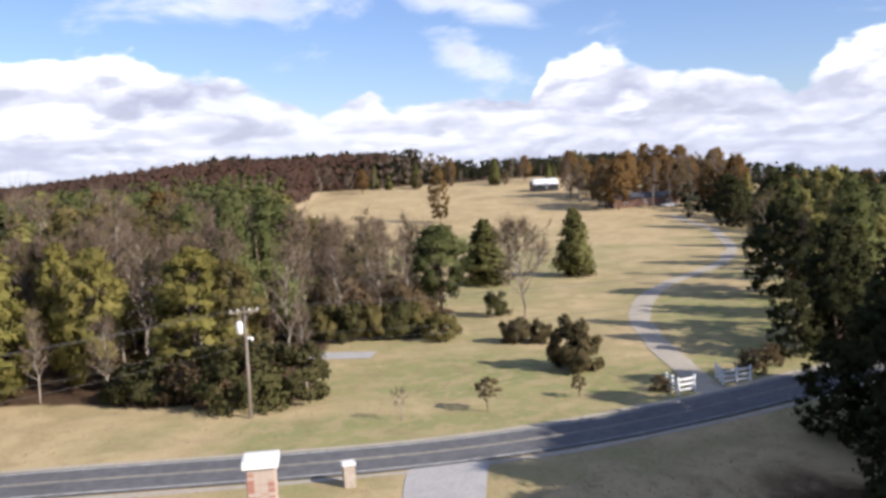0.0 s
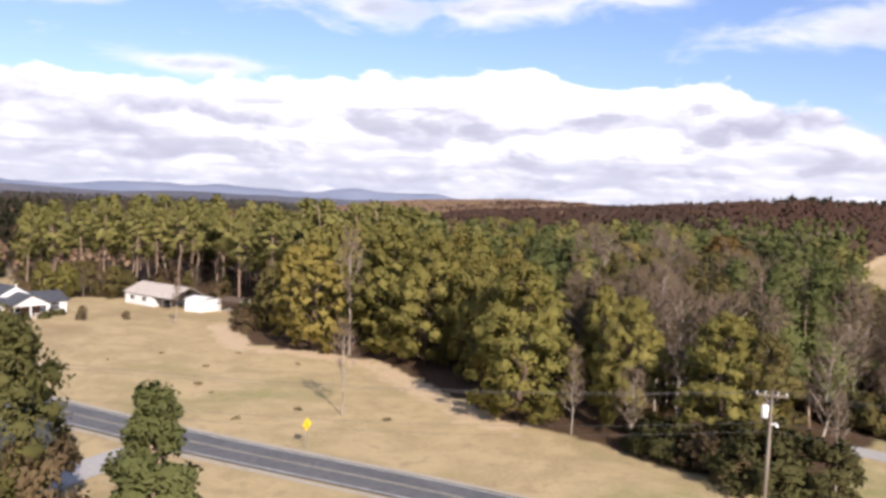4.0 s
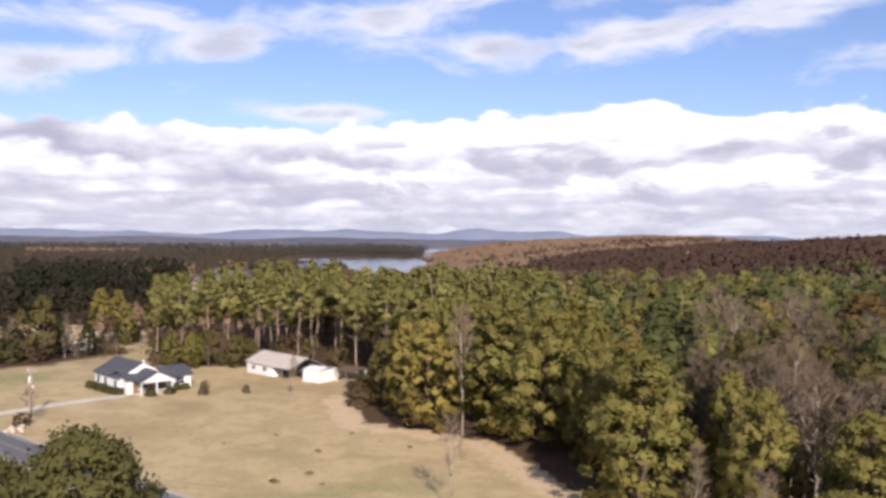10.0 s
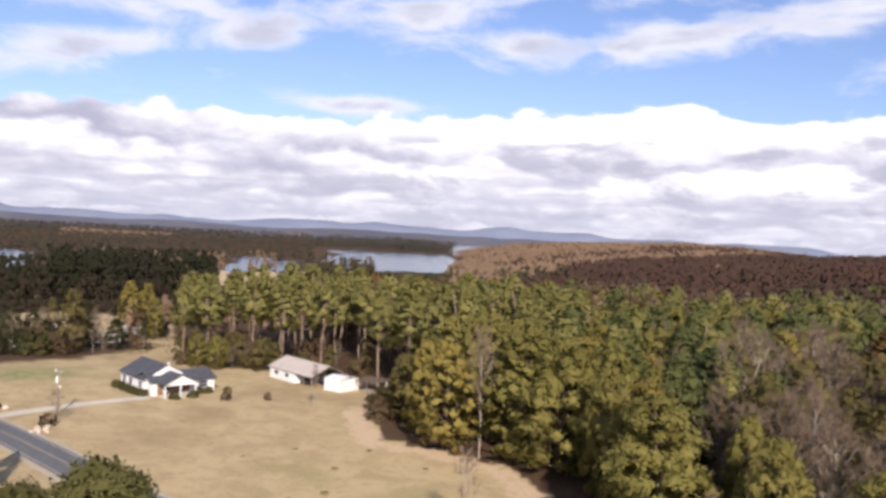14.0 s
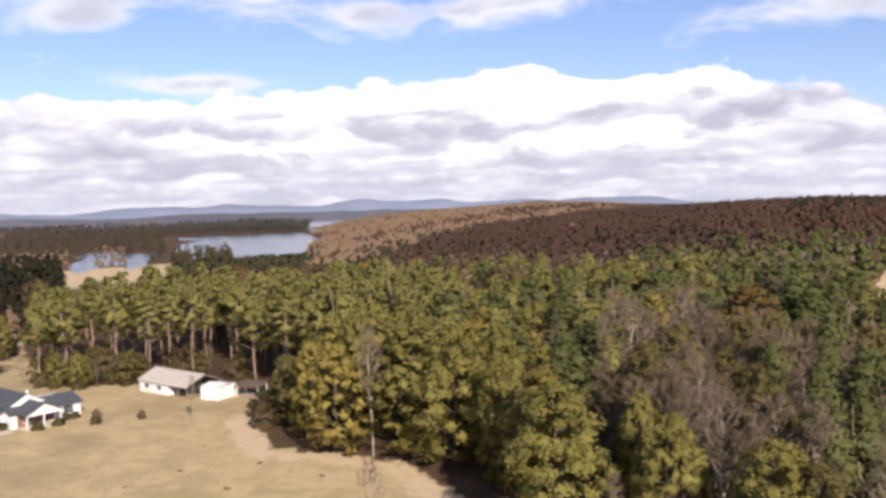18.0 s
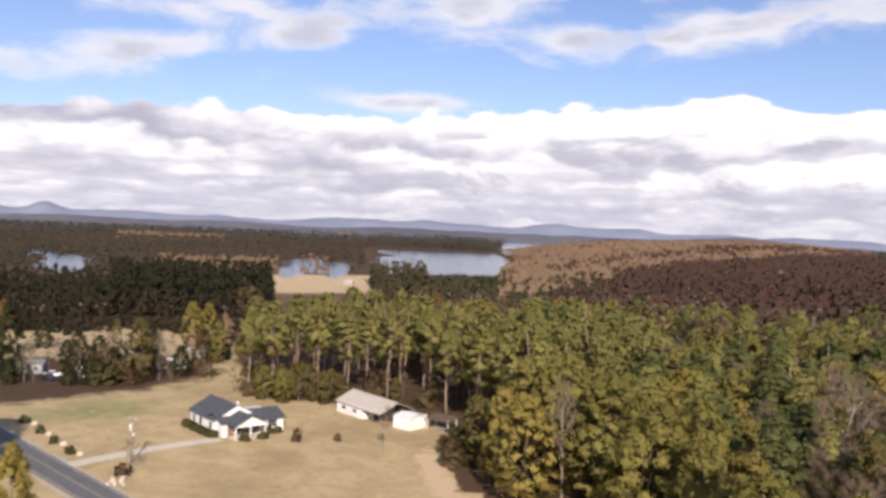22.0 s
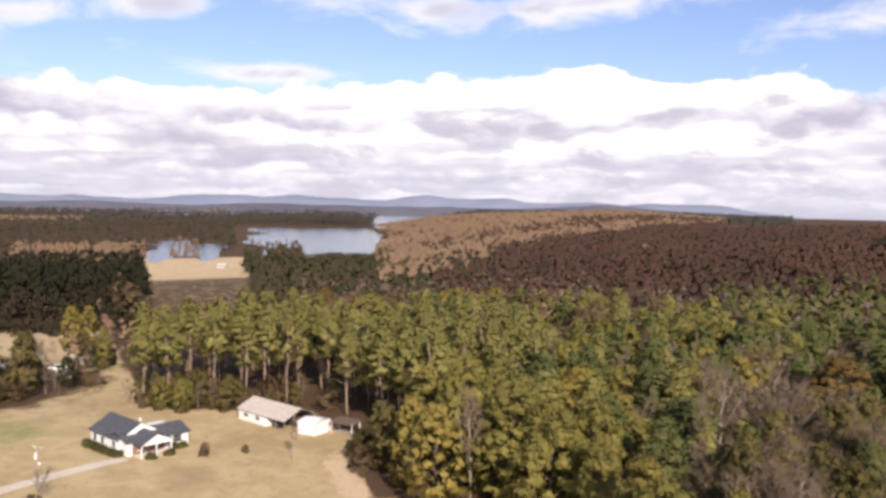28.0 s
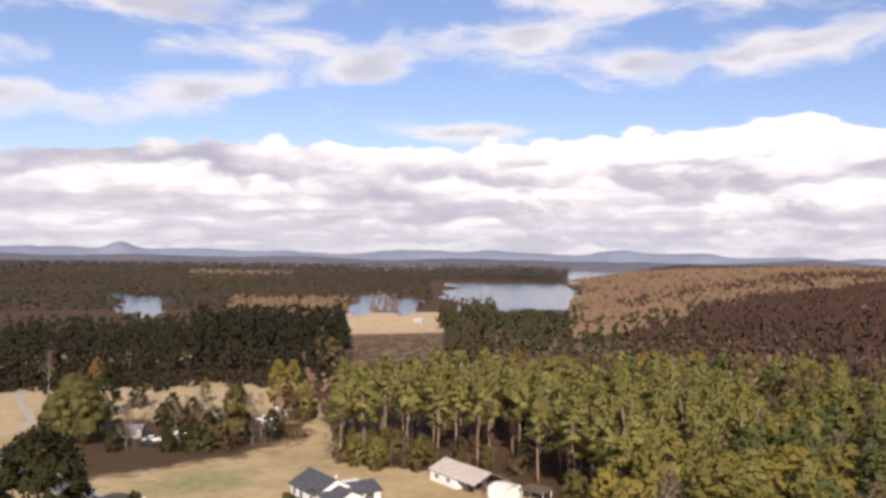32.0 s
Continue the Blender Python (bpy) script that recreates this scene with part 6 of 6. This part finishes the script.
def utility_pole(x, y, h, turn, arm=True, can=False, label="weathered wooden utility pole"):
    p = tagged(empty("utility_pole", pose(x, y, zg(x, y), 0, 0, turn)), label, "utility pole")
    part("pole", tube(bmesh.new(), [(0, 0, -0.4), (0.03, 0, h * 0.5), (0, 0, h)], [0.17, 0.145, 0.11], 8), "pole_wood", p, smooth=True)
    if arm:
        part("crossarm", boxed(-0.06, -1.15, h - 0.45, 0.06, 1.15, h - 0.32), "pole_wood", p)
        for u in (-1.05, -0.45, 0.45, 1.05):
            part("insulator", tube(bmesh.new(), [(0, u, h - 0.32), (0, u, h - 0.2), (0, u, h - 0.1)], [0.05, 0.065, 0.03], 6), "white_paint", p)
        for u in (-0.6, 0.6):
            part("brace", tube(bmesh.new(), [(0, u, h - 0.45), (0, 0.05 * u, h - 1.05)], [0.02, 0.02], 4), "steel", p)
    if can:
        t = part("transformer", tube(bmesh.new(), [(-0.1, -0.42, h - 2.15), (-0.1, -0.42, h - 2.1), (-0.1, -0.42, h - 1.25), (-0.1, -0.42, h - 1.15)], [0.24, 0.28, 0.28, 0.18], 12), "white_metal", p, "pale grey transformer can", True)
        for u in (-0.52, -0.32):
            part("bushing", tube(bmesh.new(), [(-0.1, u, h - 1.16), (-0.1, u, h - 0.9)], [0.05, 0.03], 6), "stone", t)
        part("street_light", tube(bmesh.new(), [(0, 0.05, h - 2.6), (0, 0.45, h - 2.5), (0.0, 0.5, h - 2.75)], [0.05, 0.1, 0.14], 8), "white_metal", p, "small pale lamp head")
    return p


P1 = (-16.8, 68.2, 9.1)
utility_pole(-16.8, 68.2, 9.1, -70, True, True, "wooden utility pole with crossarm and pale transformer can")
utility_pole(-60, 34, 9.0, -70)
utility_pole(-133.5, 52, 7.0, -80, True, True, "wooden utility pole beside the ranch house drive")
utility_pole(52, 92, 9.3, -62)
utility_pole(-190, 38, 9.0, -80)
for u in (-1.0, 0.45, 1.0):
    cable((-16.8 + 0.34 * u, 68.2 + 0.94 * u * 0.9, 9.0), (-60 + 0.34 * u, 34 + 0.94 * u, 8.9), 0.9)
    cable((-16.8 + 0.34 * u, 68.2 + 0.94 * u * 0.9, 9.0), (52 + 0.34 * u, 92 + 0.94 * u, 9.4), 1.0)
for z in (6.7, 6.0):
    cable((-16.8, 68.2, z), (-60, 34, z - 0.2), 1.1, 0.011, "thick communication cable on the utility poles")
    cable((-16.8, 68.2, z), (52, 92, z + 0.3), 1.2, 0.011, "thick communication cable on the utility poles")
cable((-60, 34, 8.9), (-133.5, 52, 6.9), 1.4)
cable((-133.5, 52, 6.9), (-190, 38, 8.0), 1.2)
cable((-133.5, 52, 6.2), (-140, 70.5, 3.4), 0.4)


# ---- roadside ----
def warning_sign(x, y, turn):
    s = tagged(empty("warning_sign", pose(x, y, zg(x, y), 0, 0, turn)), "yellow diamond road warning sign on a steel post", "road sign")
    part("post", boxed(-0.035, -0.02, -0.3, 0.035, 0.02, 2.55), "steel", s)
    bm = bmesh.new()
    box(bm, -0.42, -0.035, -0.42, 0.42, -0.02, 0.42)
    bmesh.ops.rotate(bm, verts=bm.verts, matrix=Matrix.Rotation(radians(45), 3, "Y"))
    bmesh.ops.translate(bm, verts=bm.verts, vec=(0, 0, 2.15))
    part("panel", bm, "yellow", s)
    bm = bmesh.new()
    tube(bm, [(0.02, -0.042, 1.85), (0.02, -0.042, 2.15), (-0.18, -0.042, 2.38)], [0.04, 0.04, 0.02], 4)
    part("arrow", bm, "dark", s)


warning_sign(-52.2, 54.4, 92)


def gate_pillar():
    p = tagged(empty("gate_pillar", pose(-10.6, 44.6, zg(-10, 44), 0, 0, 8)), "tall pale brick gate pillar with a white cap slab", "pillar")
    part("core", boxed(-0.72, -0.72, -0.3, 0.72, 0.72, 4.0), "stone", p)
    part("cap", boxed(-0.95, -0.95, 4.0, 0.95, 0.95, 4.42, bevel=0.04), "white_paint", p)
    part("plinth", boxed(-0.86, -0.86, -0.3, 0.86, 0.86, 0.35, bevel=0.03), "stone", p)
    r = np.random.default_rng(8)
    me = None
    for row in range(20):
        for side in range(4):
            for k in range(4):
                w = 0.345
                u = -0.72 + 0.18 + k * 0.36 + (0.0 if row % 2 else 0.0)
                z = 0.45 + row * 0.178
                if me is None:
                    b = boxed(-w / 2, -0.03, -0.078, w / 2, 0.03, 0.078, bevel=0.008)
                    me = bpy.data.meshes.new("brick")
                    b.to_mesh(me)
                    b.free()
                    me.materials.append(BRICKS)
                ob = new("brick", me)
                ob.parent = p
                ob.matrix_basis = pose(0, 0, 0, 0, 0, 90 * side) @ pose(u, -0.725, z, 0, 0, r.normal() * 0.5)


def brick_material():
    m, N, out = material("pillar_bricks")
    rnd = N.add("ShaderNodeObjectInfo").outputs["Random"]
    v = N.add("ShaderNodeTexCoord").outputs["Object"]
    c = N.mix(N.ramp(rnd, 0.55, 0.95), (0.52, 0.43, 0.36), (0.40, 0.17, 0.12))
    c = N.mix(N.ramp(N.noise(v, 14, 5), 0.4, 0.7, 0.0, 0.5), c, (0.33, 0.27, 0.22))
    bsdf(N, out, c, 0.9, N.noise(v, 30, 4), 0.4, 0.01)
    return m


BRICKS = brick_material()


def small_pillar():
    p = tagged(empty("mailbox_pillar", pose(-6.9, 51.7, zg(-7, 51), 0, 0, 15)), "small cream brick mailbox pillar by the driveway", "pillar")
    part("shaft", boxed(-0.36, -0.36, -0.2, 0.36, 0.36, 1.38, bevel=0.02), "stone", p)
    part("cap", boxed(-0.43, -0.43, 1.38, 0.43, 0.43, 1.52, bevel=0.03), "white_paint", p)
    part("mailbox_door", boxed(-0.14, 0.36, 0.85, 0.14, 0.385, 1.15), "dark", p)


small_pillar()


def boulder(x, y, size, seed, label, group):
    r = np.random.default_rng(seed)
    bm = bmesh.new()
    bmesh.ops.create_icosphere(bm, subdivisions=2, radius=1.0)
    for v in bm.verts:
        k = 1.0 + 0.22 * noise.noise(v.co * 1.3 + Vector((seed, 0, 0)))
        v.co = Vector((v.co.x * k * size, v.co.y * k * size * r.uniform(0.78, 0.82), v.co.z * k * size * 0.62))
    ob = part("boulder", bm, "pale_stone", smooth=True)
    ob.matrix_basis = pose(x, y, zg(x, y) + size * 0.3, 0, 0, r.uniform(0, 360))
    tagged(ob, label, "boulder", group)


for i, (x, y, k) in enumerate([(-165.6, 46.6, 0.7), (-156.8, 46.6, 0.75), (-148.9, 46.7, 0.7), (-141.6, 47.0, 0.65)]):
    boulder(x, y, k, 40 + i, "pale rounded boulder beside a yard shrub", "yard boulders")
for i, (x, y, k) in enumerate([(-125.6, 48.0, 0.6), (-124.4, 47.4, 0.5), (-125.0, 46.4, 0.55), (-123.6, 46.2, 0.45), (-126.5, 46.9, 0.4), (-123.0, 47.2, 0.35), (-124.2, 45.4, 0.4)]):
    boulder(x, y, k, 60 + i, "pale stone in a heap beside the driveway", "stone heap")


def rail_fence(pts, label):
    f = tagged(empty("rail_fence", pose(pts[0][0], pts[0][1], zg(*pts[0]))), label, "fence", "lane gate fences")
    ox, oy = pts[0]
    for (ax, ay), (bx, by) in zip(pts, pts[1:]):
        L = math.hypot(bx - ax, by - ay)
        turn = math.degrees(math.atan2(by - ay, bx - ax))
        n = max(1, round(L / 1.3))
        for k in range(n + 1):
            q = part("post", boxed(-0.075, -0.075, -0.3, 0.075, 0.075, 1.42), "white_paint", f)
            q.matrix_basis = pose(ax - ox + (bx - ax) * k / n, ay - oy + (by - ay) * k / n, 0, 0, 0, turn)
        for z in (0.35, 0.78, 1.2):
            q = part("rail", boxed(0, -0.02, z - 0.09, L, 0.02, z + 0.09), "white_paint", f)
            q.matrix_basis = pose(ax - ox, ay - oy, 0, 0, 0, turn) @ pose(0, -0.09, 0)


rail_fence([(22.6, 74.0), (22.4, 71.5), (25.0, 72.3)], "white three-rail fence wing beside the lane entrance")
rail_fence([(17.6, 71.2), (18.1, 69.3), (19.6, 70.0)], "white three-rail fence wing at the lane entrance")


# ---- buildings farther off ----
def small_building(name, label, category, x, y, turn, lx, ly, wall_h, ridge, wall, roof, windows=2, group=""):
    h = tagged(empty(name, pose(x, y, zg(x, y), 0, 0, turn)), label, category, group)
    part("wall", boxed(-lx / 2, -ly / 2, -0.8, lx / 2, ly / 2, wall_h), wall, h)
    part("roof", gable(bmesh.new(), -lx / 2, lx / 2, -ly / 2, ly / 2, wall_h + 0.02, ridge, "x", 0.3, 0.1), roof, h)
    for s in (1, -1):
        bm = gable_wall(bmesh.new(), lx / 2 - 0.005, -ly / 2 + 0.05, ly / 2 - 0.05, wall_h, ridge - 0.06, "x")
        if s < 0:
            bmesh.ops.rotate(bm, verts=bm.verts, matrix=Matrix.Rotation(math.pi, 3, "Z"))
        part("gable_wall", bm, wall, h)
    for k in range(windows):
        window(h, -lx / 2 + lx * (k + 0.5) / windows, -ly / 2, 0.9, 1.1, 1.0, "-y")
    part("door", boxed(lx / 2, -0.5, -0.2, lx / 2 + 0.04, 0.5, 1.95), "dark", h)
    return h


G = "trailer homes"
small_building("mobile_home", "grey mobile home behind dark yard trees", "mobile home", -237, 63, 55, 9, 4.2, 2.6, 3.3, "shade_grey_wall", "worn_tin", 3, G)
small_building("mobile_home", "pale-roofed mobile home behind bare trees", "mobile home", -251, 91, 20, 8, 4.2, 2.6, 3.4, "shade_grey_wall", "tin", 3, G)
small_building("camper", "small white camper trailer", "camper", -222, 73, 40, 3.4, 2.1, 2.2, 2.5, "shade_grey_wall", "white_metal", 1, G)
small_building("garden_shed", "small white yard shed, walls greyed for shade", "shed", -228, 99, 10, 3, 2.4, 2.0, 2.5, "shade_grey_wall", "tin", 1, G)
small_building("garden_shed", "small pale yard shed at the field's edge", "shed", -244, 110, 60, 4, 2.6, 2.2, 2.8, "shade_grey_wall", "tin", 1, G)
small_building("farmhouse", "white two-storey farmhouse beside the west road", "house", -357, 44, 70, 11, 8, 5.0, 7.2, "white_wall", "tin", 3)
small_building("farmhouse", "white farmhouse at the far end of the crop field", "house", -752, 500, 40, 9, 6, 2.8, 4.6, "shade_grey_wall", "tin", 3)
small_building("barn", "small white barn beside the crop field", "barn", -742, 528, 20, 7, 5, 2.6, 4.0, "shade_grey_wall", "white_metal", 1)
vehicle(-226.5, 66.5, 70, "white_metal", "white car parked in the trailer yard")
vehicle(-221, 64, 20, "dark", "dark car parked by the mobile home")
vehicle(-226, 92, 110, "white_metal", "white pickup truck in the trailer yard", True)
vehicle(-240, 103, 40, "white_metal", "white car between the yard trees")
for args in [("white waterside house with pale roof", "house", -1000, 985, 30, 18, 11, 5, 8, "white_wall", "tin", 4), ("white boathouse at the water's edge", "boathouse", -862, 866, 45, 34, 7, 2.4, 4.0, "white_metal", "white_metal", 5),
             ("small white boathouse on the shore", "boathouse", -893, 872, 40, 14, 8, 3.5, 5.5, "white_metal", "white_metal", 2), ("pale cottage on the wooded shore", "house", -1045, 1012, 60, 14, 9, 4.5, 7, "white_wall", "tin", 3)]:
    lh = small_building("lake_house", *args, "lakeside houses")
    lh.matrix_basis.translation.z = LAKE + 0.9
# hilltop farm
small_building("barn", "low white-roofed farm barn on the hill", "barn", 38, 352, 10, 10, 7, 2.6, 4.6, "dark", "white_metal", 1)
small_building("equipment_shed", "long dark farm shed under the autumn trees", "shed", 64, 290, 8, 22, 7, 2.6, 4.2, "brick", "shingle", 3)
vehicle(71, 281, 170, "white_metal", "white pickup truck parked at the hilltop farm", True, 1.15)
gate_pillar()
